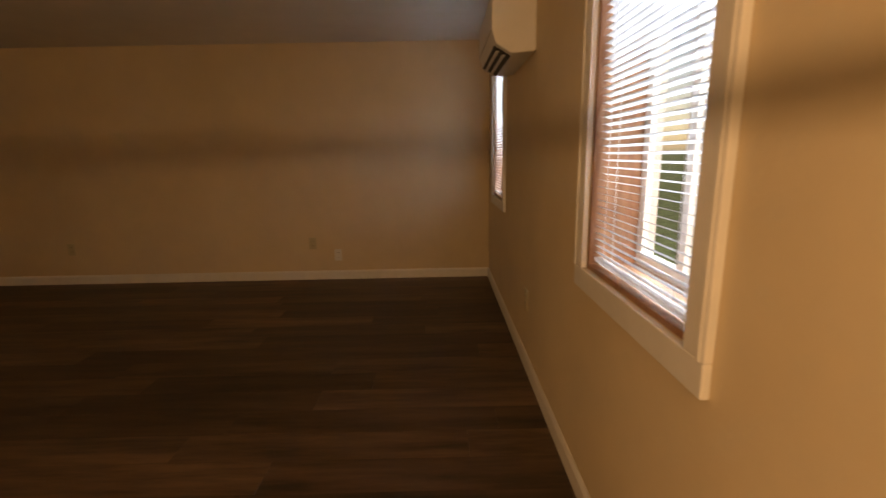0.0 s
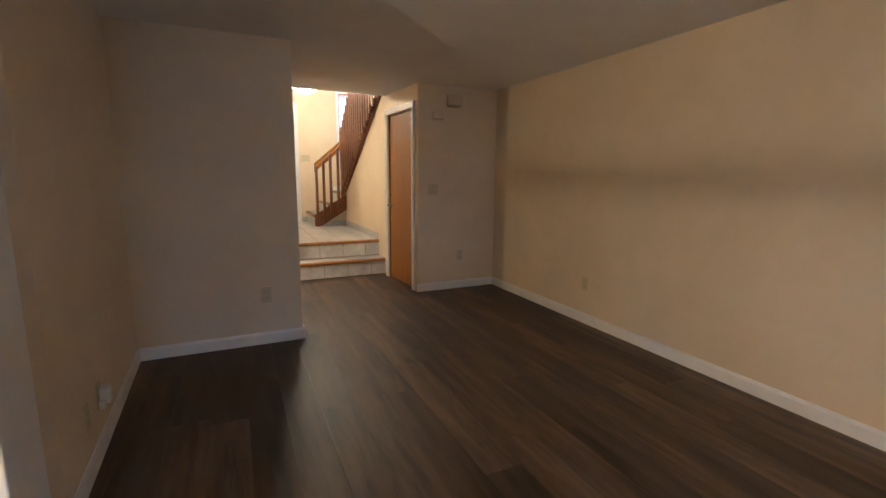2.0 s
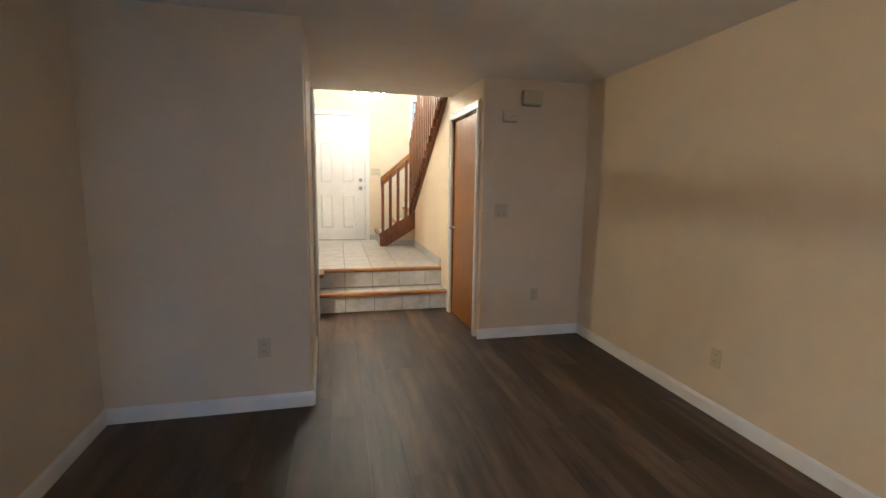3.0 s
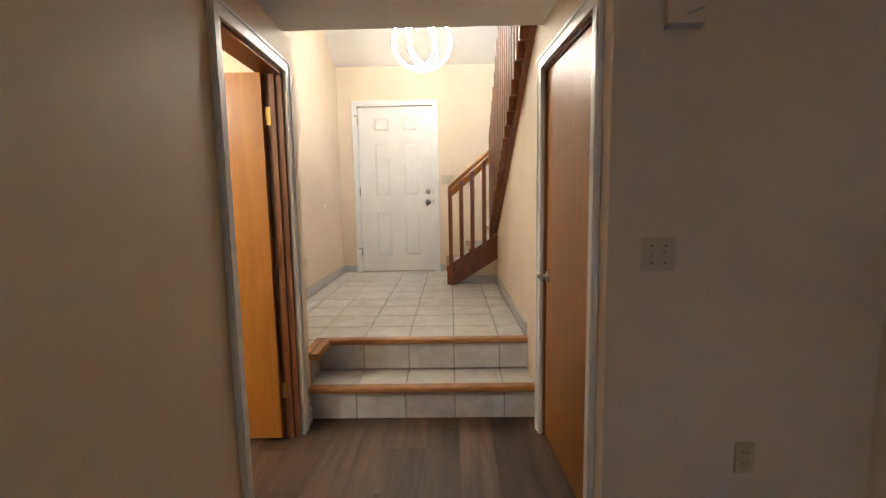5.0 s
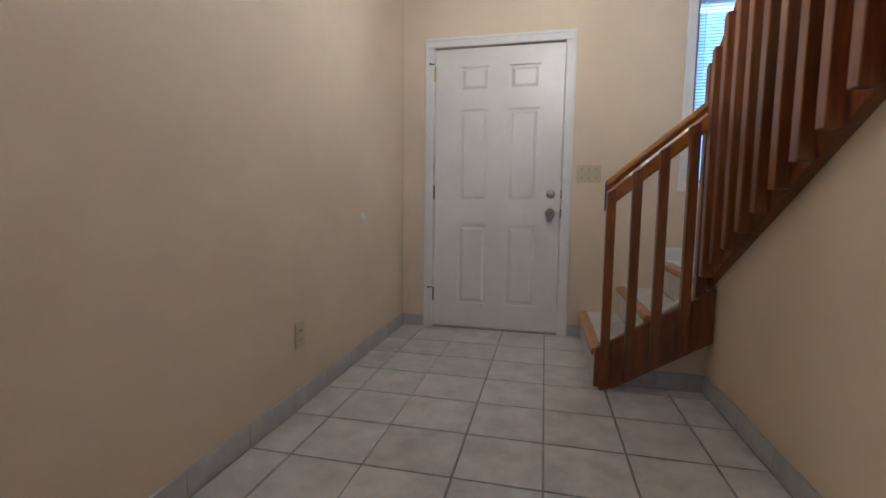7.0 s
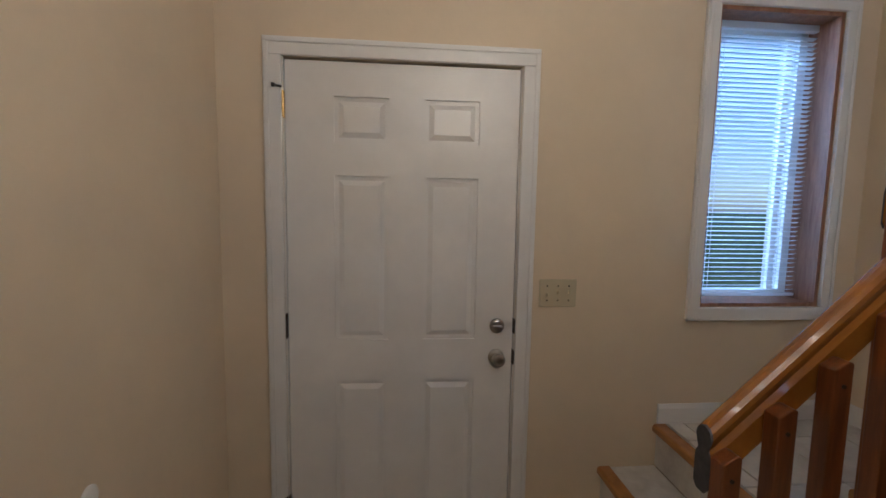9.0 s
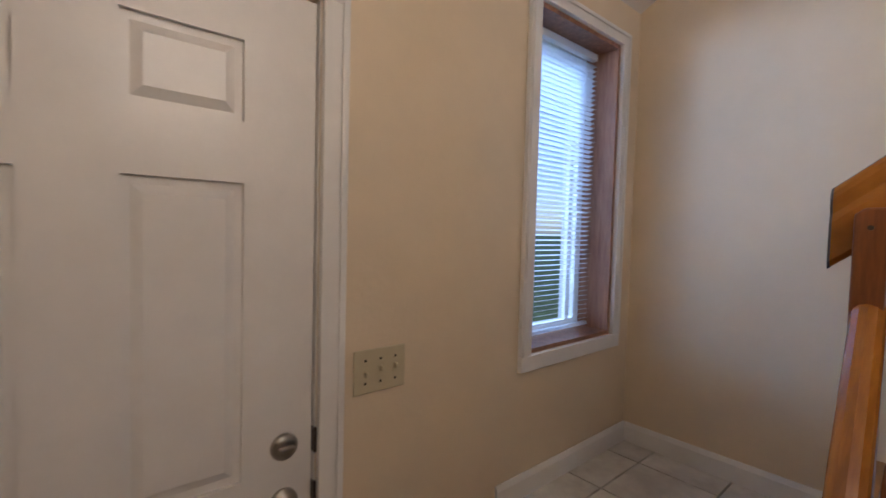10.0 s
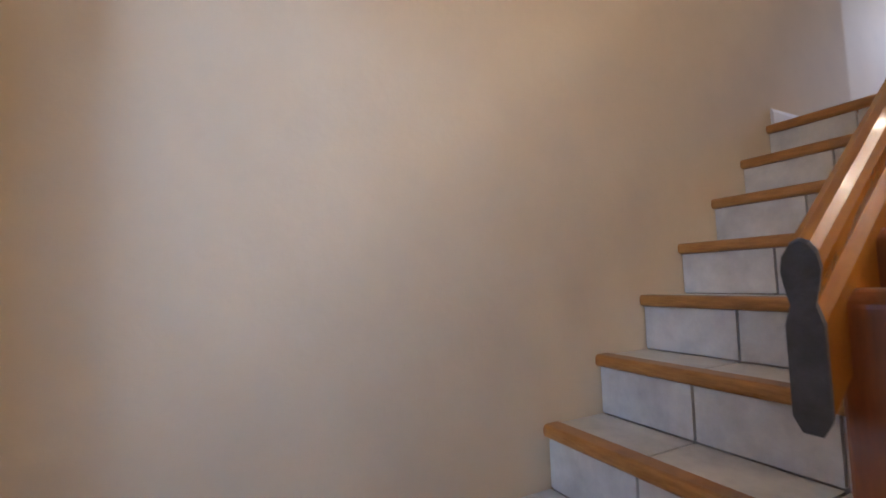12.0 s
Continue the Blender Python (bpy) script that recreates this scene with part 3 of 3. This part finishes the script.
# lower steps to the platform, rising towards the stairwell wall
stair = tagged(new("staircase"), "tiled staircase with orange oak nosings turning upward", "stairs", kind="structure")
bm = bmesh.new()
XS = (3.43, 3.672, 3.914)
for i, x in enumerate(XS):
    z = LAND + (i + 1) * 0.185
    x1 = XS[i + 1] + 0.03 if i < 2 else FOY_R
    add_box(bm, x + 0.03, x1, 8.812, FRONT, LAND - 0.01, z - 0.013)
for i in range(8):
    y = U1 - i * RUN
    z = UP1 + i * RISE
    add_box(bm, 3.99, FOY_R, y - RUN - 0.03, y - 0.03, z - 0.5, z - 0.013)
part("stair_core", bm, M_GROUT, stair)
for i, x in enumerate(XS):
    z = LAND + (i + 1) * 0.185
    part("nosing", nosing_x(8.72, FRONT - 0.001, x, z + 0.002), M_NOSE, stair, "orange oak nosing")
    for a, b in cuts(8.74, FRONT, 0.305, FRONT):
        tile(stair, "riser_tile", x + 0.018, x + 0.03, a + G, b - G, z - 0.18, z - 0.04)
        if i < 2:
            tile(stair, "tread_tile", x + 0.057, XS[i + 1] + 0.016, a + G, b - G, z - 0.013, z)
tile_floor(stair, XS[2] + 0.057, FOY_R, 8.76, FRONT, PLAT, FOY_R - 0.16, FRONT - 0.155)
for i in range(9):
    y = U1 - i * RUN
    z = UP1 + i * RISE
    part("nosing", nosing_y(3.935, FOY_R - 0.001, 0, 0, 1), M_NOSE, stair).matrix_basis = pose(0, y, z + 0.002)
    for a, b in cuts(3.945, FOY_R, 0.305, FOY_R):
        tile(stair, "riser_tile", a + G, b - G, y - 0.03, y - 0.018, (z - RISE if i else PLAT) + 0.004, z - 0.036)
        if i < 8:
            tile(stair, "tread_tile", a + G, b - G, y - RUN - 0.016, y - 0.057, z - 0.013, z)


# ---- balustrade ----
def oblong(a0, a1, lo0, lo1, hi0, hi1):
    return [(a0, lo0), (a1, lo1), (a1, hi1), (a0, hi0)]


bal = thing("balustrade", "red-brown stained wooden stair balustrade with flat pickets", "balustrade")
SL = 0.857
# lower section, rising with x at y about 8.70
def low_rail(x):
    return 1.447 + SL * (x - 3.466)
YB = 8.658
def sloped(pts, p, q):
    """A closed section of (side, up) pairs swept straight from p to q."""
    p, q = Vector(p), Vector(q)
    side = Vector(((q - p).y, -(q - p).x, 0)).normalized()
    bm = bmesh.new()
    a = [bm.verts.new(p + side * s + Vector((0, 0, u))) for s, u in pts]
    b = [bm.verts.new(q + side * s + Vector((0, 0, u))) for s, u in pts]
    bm.faces.new(a), bm.faces.new(b[::-1])
    for i in range(len(pts)):
        j = (i + 1) % len(pts)
        bm.faces.new((a[j], a[i], b[i], b[j]))
    bmesh.ops.recalc_face_normals(bm, faces=bm.faces[:])
    return bm


def rail_section(h, w=0.024):
    """A moulded plank on edge: round grip on top, a groove, and a flat board below."""
    pts = []
    for i in range(9):
        a = radians(-30 + 240 * i / 8)
        pts.append((w * math.cos(a), -0.024 + 0.024 * math.sin(a)))
    left = [(-w * 0.62, -0.052), (-w * 0.95, -0.068), (-w * 0.95, -h + 0.012), (-w * 0.5, -h)]
    return pts + left + [(-s, u) for s, u in left[::-1]]


lower = part("lower_rail", sloped(rail_section(0.145), (3.466, YB + 0.03, low_rail(3.466)), (3.905, YB + 0.055, low_rail(3.905))), M_RAILX, bal, "glossy orange-brown handrail plank")
part("rail_end", sloped([(s * 1.01, u) for s, u in rail_section(0.146)], (3.463, YB + 0.03, low_rail(3.463)), (3.467, YB + 0.03, low_rail(3.467))), M_ENDG, lower, "bare grey end grain")
def low_str(x):
    return 0.42 + 0.61 * (x - 3.52)
part("lower_stringer", prism([(3.445, LAND + 0.004), (3.54, LAND + 0.004), (3.975, 0.68), (3.975, 0.94), (3.445, 0.61)], "y", YB + 0.012, YB + 0.048, bev=0.003), M_PICK, bal)
for x in (3.487, 3.6, 3.714, 3.836):
    zb = max(LAND + 0.004, low_str(x))
    zt = low_rail(x) - 0.07
    part("picket", prism([(x - 0.021, zb), (x + 0.021, zb + 0.01), (x + 0.021, zt + 0.008), (x + 0.01, zt + 0.012), (x - 0.021, zt - 0.006)], "y", YB - 0.028, YB + 0.011, bev=0.003), M_PICK, bal)
    part("bolt", cyl((x, YB - 0.031, zt - 0.04), (x, YB - 0.026, zt - 0.04), 0.0045, seg=12), M_DARKM, bal)

# upper section, rising towards -y at x about 3.945
US = 0.81
def up_rail(y):
    return 2.022 + US * (8.775 - y)
XU, XP = 3.944, 3.958
TOPY = 6.55
upper = part("upper_rail", sloped(rail_section(0.152, 0.014), (XU, 8.775, up_rail(8.775)), (XU, TOPY, up_rail(TOPY))), M_RAIL, bal, "glossy orange-brown handrail plank")
part("rail_end", sloped([(s * 1.01, u) for s, u in rail_section(0.153, 0.014)], (XU, 8.778, up_rail(8.778)), (XU, 8.774, up_rail(8.774))), M_ENDG, upper, "bare grey end grain")
def up_low(y):
    return 0.945 + EDGE_S * (8.73 - y)
part("upper_stringer", prism([(8.74, up_low(8.74)), (TOPY, up_low(TOPY)), (TOPY, up_low(TOPY) + 0.42), (8.74, up_low(8.74) + 0.3)], "x", XP - 0.017, XP + 0.025, bev=0.003), M_PICK, bal)
ys = [8.716, 8.651] + [8.651 - 0.122 * k for k in range(1, 18)]
for i, y in enumerate(ys):
    zb, zt = up_low(y) + 0.005, up_rail(y) - 0.09
    if i == 0:
        zb = 0.68
    part("picket", prism([(y - 0.023, zb), (y + 0.023, zb), (y + 0.023, zt - 0.012), (y + 0.008, zt), (y - 0.023, zt)], "x", XP - 0.066, XP - 0.018, bev=0.004), M_PICK, bal)
    part("bolt", cyl((XP - 0.069, y, zt - 0.035), (XP - 0.064, y, zt - 0.035), 0.0045, seg=12), M_DARKM, bal)


# ---- lamps ----
def ring(bm, center, R, axis_m, w=0.018, t=0.006, a0=0, a1=360, n=48, mode="band"):
    """A flat band bent into a ring; w is its width along its own axis."""
    full = a1 - a0 >= 360
    vs = []
    for i in range(n if full else n + 1):
        a = radians(a0 + (a1 - a0) * i / n)
        c, s = math.cos(a), math.sin(a)
        vs.append([bm.verts.new(center + axis_m @ Vector((r * c, r * s, h))) for r, h in ((R, -w), (R, w), (R - t, w), (R - t, -w))])
    m = len(vs)
    for i in range(m if full else m - 1):
        p, q = vs[i], vs[(i + 1) % m]
        for k in range(4):
            bm.faces.new((p[k], q[k], q[(k + 1) % 4], p[(k + 1) % 4]))
    if not full:
        bm.faces.new(vs[0][::-1]), bm.faces.new(vs[-1])
    bmesh.ops.recalc_face_normals(bm, faces=bm.faces[:])
    return bm


def orb(name, c, R, label, top):
    """Interlocked led rings on a cord from the ceiling."""
    p = thing(name, label, "pendant lamp")
    c = Vector(c)
    for rx, rz, r in ((90, 3, R), (80, 58, R * 0.9), (98, -52, R * 0.8)):
        m = Euler((radians(rx), 0, radians(rz))).to_matrix()
        part("ring_band", ring(bmesh.new(), c, r, m, 0.0075, 0.003), M_WPLAST, p, "white metal ring")
        part("ring_band", ring(bmesh.new(), c, r - 0.0235, m, 0.0075, 0.003), M_WPLAST, p)
        part("led_strip", ring(bmesh.new(), c, r - 0.0035, m, 0.006, 0.0195), M_LED, p, "glowing led strip")
    part("cord", cyl(c + Vector((0, 0, R)), (c.x, c.y, top), 0.003, seg=8), M_WPLAST, p)
    part("canopy", cyl((c.x, c.y, top - 0.03), (c.x, c.y, top), 0.06, seg=24), M_WPLAST, p)
    return p


orb("pendant_lamp", (3.265, 8.06, 2.67), 0.258, "round pendant of interlocked glowing white rings", 2.88 + VS * (FRONT - 8.06) + 0.02)

# unseen dining lamp behind the walk's start: a bulb inside a thin dark hoop
dl = thing("dining_lamp", "unseen hanging dining lamp with a thin hoop added to shape its light", "pendant lamp")
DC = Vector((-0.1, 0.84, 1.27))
# hoop is added to throw the soft dark band across the walls
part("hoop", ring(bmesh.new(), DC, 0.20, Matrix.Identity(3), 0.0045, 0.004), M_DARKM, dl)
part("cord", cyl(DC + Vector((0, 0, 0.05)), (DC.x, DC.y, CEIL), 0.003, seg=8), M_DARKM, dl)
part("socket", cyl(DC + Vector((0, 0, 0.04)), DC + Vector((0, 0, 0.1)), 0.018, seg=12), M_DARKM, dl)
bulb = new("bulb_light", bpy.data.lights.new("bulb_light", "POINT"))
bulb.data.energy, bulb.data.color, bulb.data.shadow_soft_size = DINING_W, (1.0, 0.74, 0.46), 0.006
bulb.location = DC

sl = thing("ceiling_light", "small round ceiling light in the side room", "ceiling lamp")
part("base", cyl((1.75, 5.45, CEIL - 0.03), (1.75, 5.45, CEIL), 0.11, seg=24), M_WPLAST, sl)
part("globe", lathe([(0.001, -0.08), (0.05, -0.075), (0.085, -0.05), (0.1, 0.0)], Matrix.Translation((1.75, 5.45, CEIL - 0.03)), 24), M_GLOBE, sl, "frosted glowing globe", True)
sb = new("globe_light", bpy.data.lights.new("globe_light", "POINT"))
sb.data.energy, sb.data.color, sb.data.shadow_soft_size = SIDE_W, (1.0, 0.78, 0.5), 0.06
sb.location = (1.75, 5.45, CEIL - 0.17)


# ---- wall plates ----
def wall_plate(name, c, axis, out, w=0.072, h=0.116, kind="outlet", material=None, lab="", n=1):
    """A cover plate on a wall; axis is the wall's normal axis."""
    m = material or M_ALMOND
    p = thing(name, lab or "almond plastic wall outlet cover", "outlet" if kind == "outlet" else "switch")
    def b(a0, a1, d0, d1, z0, z1, bev=0.0):
        lo, hi = sorted((c[0] + out * d0, c[0] + out * d1)) if axis == "x" else sorted((c[1] + out * d0, c[1] + out * d1))
        return box(lo, hi, c[1] + a0, c[1] + a1, c[2] + z0, c[2] + z1, bev=bev) if axis == "x" else box(c[0] + a0, c[0] + a1, lo, hi, c[2] + z0, c[2] + z1, bev=bev)
    part("cover_plate", b(-w / 2, w / 2, 0.0005, 0.007, -h / 2, h / 2, 0.003), m, p)
    if kind == "outlet":
        for z in (-0.021, 0.021):
            r = part("receptacle", b(-0.017, 0.017, 0.0065, 0.009, z - 0.014, z + 0.014, 0.002), m, p)
            for a in (-0.007, 0.007):
                part("slot", b(a - 0.0015, a + 0.0015, 0.0088, 0.0096, z - 0.004, z + 0.006), M_SLOT, r)
    else:
        for k in range(n):
            a = (k - (n - 1) / 2) * 0.046
            part("toggle_slot", b(a - 0.006, a + 0.006, 0.0066, 0.0078, -0.013, 0.013), m, p)
            part("toggle", b(a - 0.004, a + 0.004, 0.007, 0.02, -0.002 if k else -0.012, 0.012 if k else 0.002, 0.002), m, p)
            for z in (-0.03, 0.03):
                part("screw", b(a - 0.003, a + 0.003, 0.0066, 0.0082, z - 0.003, z + 0.003), M_SLOT, p)
    return p


wall_plate("wall_outlet", (RIGHT, 4.03, 0.35), "x", -1)
wall_plate("wall_outlet", (RIGHT, 1.66, 0.365), "x", -1)
wall_plate("wall_outlet", (RIGHT, 1.418, 0.245), "x", -1, material=M_WPLAST, lab="white low wall outlet cover")
wall_plate("wall_outlet", (2.42, GREY, 0.377), "y", -1)
wall_plate("wall_outlet", (4.53, STUB, 0.38), "y", -1)
wall_plate("wall_outlet", (3.03, REAR, 0.395), "y", 1)
wall_plate("wall_outlet", (FOY_L, 8.12, 0.735), "x", 1)
wall_plate("light_switch", (4.195, STUB, 1.12), "y", -1, w=0.116, kind="switch", n=2, lab="almond double light switch plate")
wall_plate("light_switch", (3.461, FRONT, 1.55), "y", -1, w=0.158, kind="switch", n=3, lab="almond triple light switch plate beside door")

chime = thing("door_chime", "small cream door chime box on wall", "door chime")
part("chime_cover", box(4.345, 4.52, STUB - 0.05, STUB - 0.001, 2.0, 2.11, bev=0.006), M_ALMOND, chime)
part("chime_base", box(4.36, 4.505, STUB - 0.035, STUB - 0.001, 1.988, 1.999), M_GREYPL, chime)
sm = thing("wall_sensor", "small flat cream sensor box high on wall", "sensor")
part("sensor_body", box(4.185, 4.305, STUB - 0.026, STUB - 0.001, 1.862, 1.94, bev=0.005), M_WALL, sm, "cream painted cover")
part("sensor_base", box(4.188, 4.302, STUB - 0.03, STUB - 0.001, 1.852, 1.861), M_GREYPL, sm, "grey lower edge")
part("sensor_lever", prism([(4.245, 1.885), (4.30, 1.905), (4.30, 1.911), (4.245, 1.891)], "y", STUB - 0.031, STUB - 0.027), M_GREYPL, sm)
bump = thing("door_bumper", "small white round bumper on foyer wall", "door stop")
part("bumper_disc", lathe([(0.001, 0.012), (0.018, 0.011), (0.027, 0.004), (0.028, 0.0005)], Matrix.Translation((FOY_L, 8.83, 1.245)) @ Euler((0, radians(90), 0)).to_matrix().to_4x4(), 20), M_WPLAST, bump, smooth=True)
west_outlet = wall_plate("wall_outlet", (LEFT, 3.31, 0.26), "x", 1)
plug_outlet = wall_plate("wall_outlet", (LEFT, 3.53, 0.262), "x", 1)
plug = thing("plug_adapter", "white plug adapter in a low wall outlet", "plug")
part("adapter_body", box(LEFT + 0.0095, LEFT + 0.05, 3.505, 3.555, 0.222, 0.302, bev=0.008), M_WPLAST, plug)
part("adapter_tab", box(LEFT + 0.0095, LEFT + 0.035, 3.475, 3.504, 0.212, 0.25, bev=0.006), M_WPLAST, plug)
swing((west_outlet, plug_outlet, plug), LEFT, GREY, 1.9)

# ---- air conditioner on the rear wall ----
ac = thing("air_conditioner", "white wall-mounted mini split air conditioner", "air conditioner")
a0, a1, zb = 2.92, 3.58, 1.66
sec = [(REAR + 0.001, zb + 0.01), (REAR + 0.12, zb), (REAR + 0.195, zb + 0.045), (REAR + 0.215, zb + 0.11), (REAR + 0.215, zb + 0.26), (REAR + 0.19, zb + 0.295), (REAR + 0.001, zb + 0.295)]
part("housing", prism(sec, "x", a0, a1, bev=0.008), M_WPLAST, ac)
part("outlet_recess", prism([(REAR + 0.118, zb - 0.004), (REAR + 0.199, zb + 0.042), (REAR + 0.19, zb + 0.05), (REAR + 0.118, zb + 0.008)], "x", a0 + 0.05, a1 - 0.05), M_SLOT, ac, "dark air outlet")
for f in (0.3, 0.68):
    ly, lz = REAR + 0.118 + 0.081 * f, zb - 0.012 + 0.046 * f
    part("louvre", prism([(ly, lz), (ly + 0.016, lz + 0.001), (ly + 0.016, lz + 0.004), (ly, lz + 0.003)], "x", a0 + 0.055, a1 - 0.055), M_WPLAST, ac)
part("front_seam", box(a0 + 0.01, a1 - 0.01, REAR + 0.214, REAR + 0.2165, zb + 0.105, zb + 0.108), M_GREYPL, ac)

# ---- low cabinet behind the wall end ----
cab = thing("low_cabinet", "navy painted low cabinet with a white top", "cabinet")
part("carcass", box(0.90, 1.56, 2.48, 2.94, 0.06, 0.63, bev=0.003), M_NAVY, cab)
part("cabinet_door", box(0.91, 1.23, 2.46, 2.479, 0.07, 0.625, bev=0.003), M_NAVY, cab)
part("cabinet_door", box(1.235, 1.555, 2.46, 2.479, 0.07, 0.625, bev=0.003), M_NAVY, cab)
part("plinth", box(0.92, 1.54, 2.51, 2.93, 0.0, 0.06), M_SLOT, cab)
part("top", box(0.89, 1.57, 2.45, 2.95, 0.631, 0.665, bev=0.004), M_TRIM, cab, "white top board")
bag = thing("leather_bag", "slouched brown leather bag on the low cabinet", "bag")
part("bag_body", lathe([(0.02, 0.0), (0.12, 0.005), (0.14, 0.08), (0.13, 0.2), (0.09, 0.3), (0.02, 0.33)], Matrix.Translation((1.40, 2.66, 0.666)), 18), M_LEATHER, bag, smooth=True)
part("bag_handle", ring(bmesh.new(), Vector((1.40, 2.66, 0.985)), 0.07, Euler((radians(90), 0, 0)).to_matrix(), 0.008, 0.012, 0, 180, 16), M_LEATHER, bag)
arch = thing("metal_hoop_stand", "curved grey metal hoop on the low cabinet", "ornament")
part("hoop", ring(bmesh.new(), Vector((1.40, 2.88, 1.0)), 0.12, Euler((radians(90), 0, 0)).to_matrix(), 0.01, 0.02, 0, 180, 18), M_NICKEL, arch)
for hx in (1.29, 1.51):
    part("leg", cyl((hx, 2.88, 0.666), (hx, 2.88, 1.0), 0.01), M_NICKEL, arch)


# ---- outside the windows ----
def bush(name, c, r, h, n, seed, lab):
    rg = random.Random(seed)
    b = thing(name, lab, "bush")
    bm = bmesh.new()
    for k in range(7):
        a = rg.uniform(0, 6.28)
        add_cyl(bm, (c[0], c[1], c[2]), (c[0] + r * 0.6 * math.cos(a), c[1] + r * 0.6 * math.sin(a), c[2] + h * rg.uniform(0.5, 0.9)), 0.02, 0.006, 6)
    part("stems", bm, M_BARK, b)
    bm = bmesh.new()
    for k in range(n):
        a, q = rg.uniform(0, 6.28), rg.random() ** 0.5
        z = rg.uniform(0.1, 1.0)
        rr = r * q * (1.1 - 0.6 * z)
        p = Vector((c[0] + rr * math.cos(a), c[1] + rr * math.sin(a), c[2] + h * z))
        m = Matrix.Translation(p) @ Euler([rg.uniform(0, 6.28) for _ in range(3)]).to_matrix().to_4x4()
        s = rg.uniform(0.03, 0.07)
        vs = [bm.verts.new(m @ Vector(q)) for q in ((0, -s * 1.6, 0), (s * 0.55, 0, s * 0.2), (0, s * 1.6, 0), (-s * 0.55, 0, s * 0.2))]
        bm.faces.new(vs[:3]), bm.faces.new((vs[0], vs[2], vs[3]))
    part("leaves", bm, M_LEAF, b)
    return b


bush("shrub", (5.2, 13.0, 0.15), 1.3, 2.1, 1500, 3, "green leafy shrub outside the entry window")
bush("shrub", (1.2, -8.0, -0.25), 1.6, 2.6, 2200, 4, "green leafy shrub behind the house")
bush("shrub", (4.6, -8.0, -0.25), 1.4, 2.5, 1800, 5, "green leafy shrub behind the house")

# board fence added in place of the neighbour's grey siding
fence = thing("siding_fence", "grey board fence standing in for a neighbour's siding", "fence")
for k in range(52):
    part("board", box(-1.5 + k * 0.152, -1.5 + k * 0.152 + 0.14, -5.92, -5.9, -0.25, 1.22 + 0.01 * (k * 7 % 3)), M_SIDING, fence)
for z in (0.05, 0.95):
    part("fence_rail", box(-1.5, 6.4, -5.96, -5.921, z, z + 0.09), M_SIDING, fence)

# ---- tiles of the landing ----
land = tagged(new("floor_landing"), "pale ceramic tile foyer floor with grey grout", "floor", kind="structure")
tile_floor(land, FOY_L + 0.012, HALL_L - 0.035, 6.63, FRONT - 0.012, LAND, 2.605, 8.052)
for a, b in cuts(HALL_L - 0.035, HALL_R - 0.012, 0.2975, 2.605):
    for c, d in cuts(6.908, FRONT - 0.012, 0.2975, 8.052):
        if a > 3.45 and c > 8.75:
            continue
        tile(land, "tile", a + G * (a > 2.6), b - G, c + G, (min(d, 8.738) if a > 3.45 else d) - G, LAND - 0.012, LAND)
tbase = tagged(new("trim_tile_base"), "grey ceramic tile skirting", "skirting", kind="structure")
for c, d in cuts(6.63, FRONT, 0.2975, 8.052):
    tile(tbase, "base_tile", FOY_L + 0.001, FOY_L + 0.011, c + G / 2, d - G / 2, LAND, LAND + 0.085, M_TBASE)
for c, d in cuts(6.9, 8.75, 0.2975, 8.052):
    tile(tbase, "base_tile", HALL_R - 0.011, HALL_R - 0.001, c + G / 2, d - G / 2, LAND, LAND + 0.085, M_TBASE)
for a, b in ((FOY_L + 0.012, FD[0] - 0.068), (FD[1] + 0.068, 3.445)):
    tile(tbase, "base_tile", a, b, FRONT - 0.011, FRONT - 0.001, LAND, LAND + 0.085, M_TBASE)
for a, b in ((3.56, 3.75), (3.753, 3.967)):
    tile(tbase, "base_tile", a, b, 8.739, 8.749, LAND, LAND + 0.085, M_TBASE)

# ---- floor planks ----
fl = struct("floor", boxes((-1.6, RIGHT, REAR, STUB, -0.1, -0.008), (0.9, HALL_R, STUB, 6.62, -0.1, -0.008)), M_JOINT, "dark brown wood-look plank floor")
PW, PL = 0.182, 1.22
rg = random.Random(11)
meshes = {}
x = RIGHT
while x > -1.6:
    xa = max(x - PW, -1.6)
    end = STUB if xa > HALL_R - 0.05 else 6.6
    y = REAR - rg.uniform(0, PL)
    while y < end:
        ya, yb_ = max(y, REAR), min(y + PL, end)
        if yb_ - ya > 0.02:
            w, ln = x - xa - 0.0006, yb_ - ya - 0.0006
            key = (round(w, 3), round(ln, 3))
            if key not in meshes:
                meshes[key] = mesh("plank", box(-w / 2, w / 2, -ln / 2, ln / 2, -0.004, 0.004), M_PLANK)
            ob = new("plank", meshes[key])
            ob.location = ((x + xa) / 2, (ya + yb_) / 2, -0.004)
            ob.parent = fl
        y += PL
    x -= PW
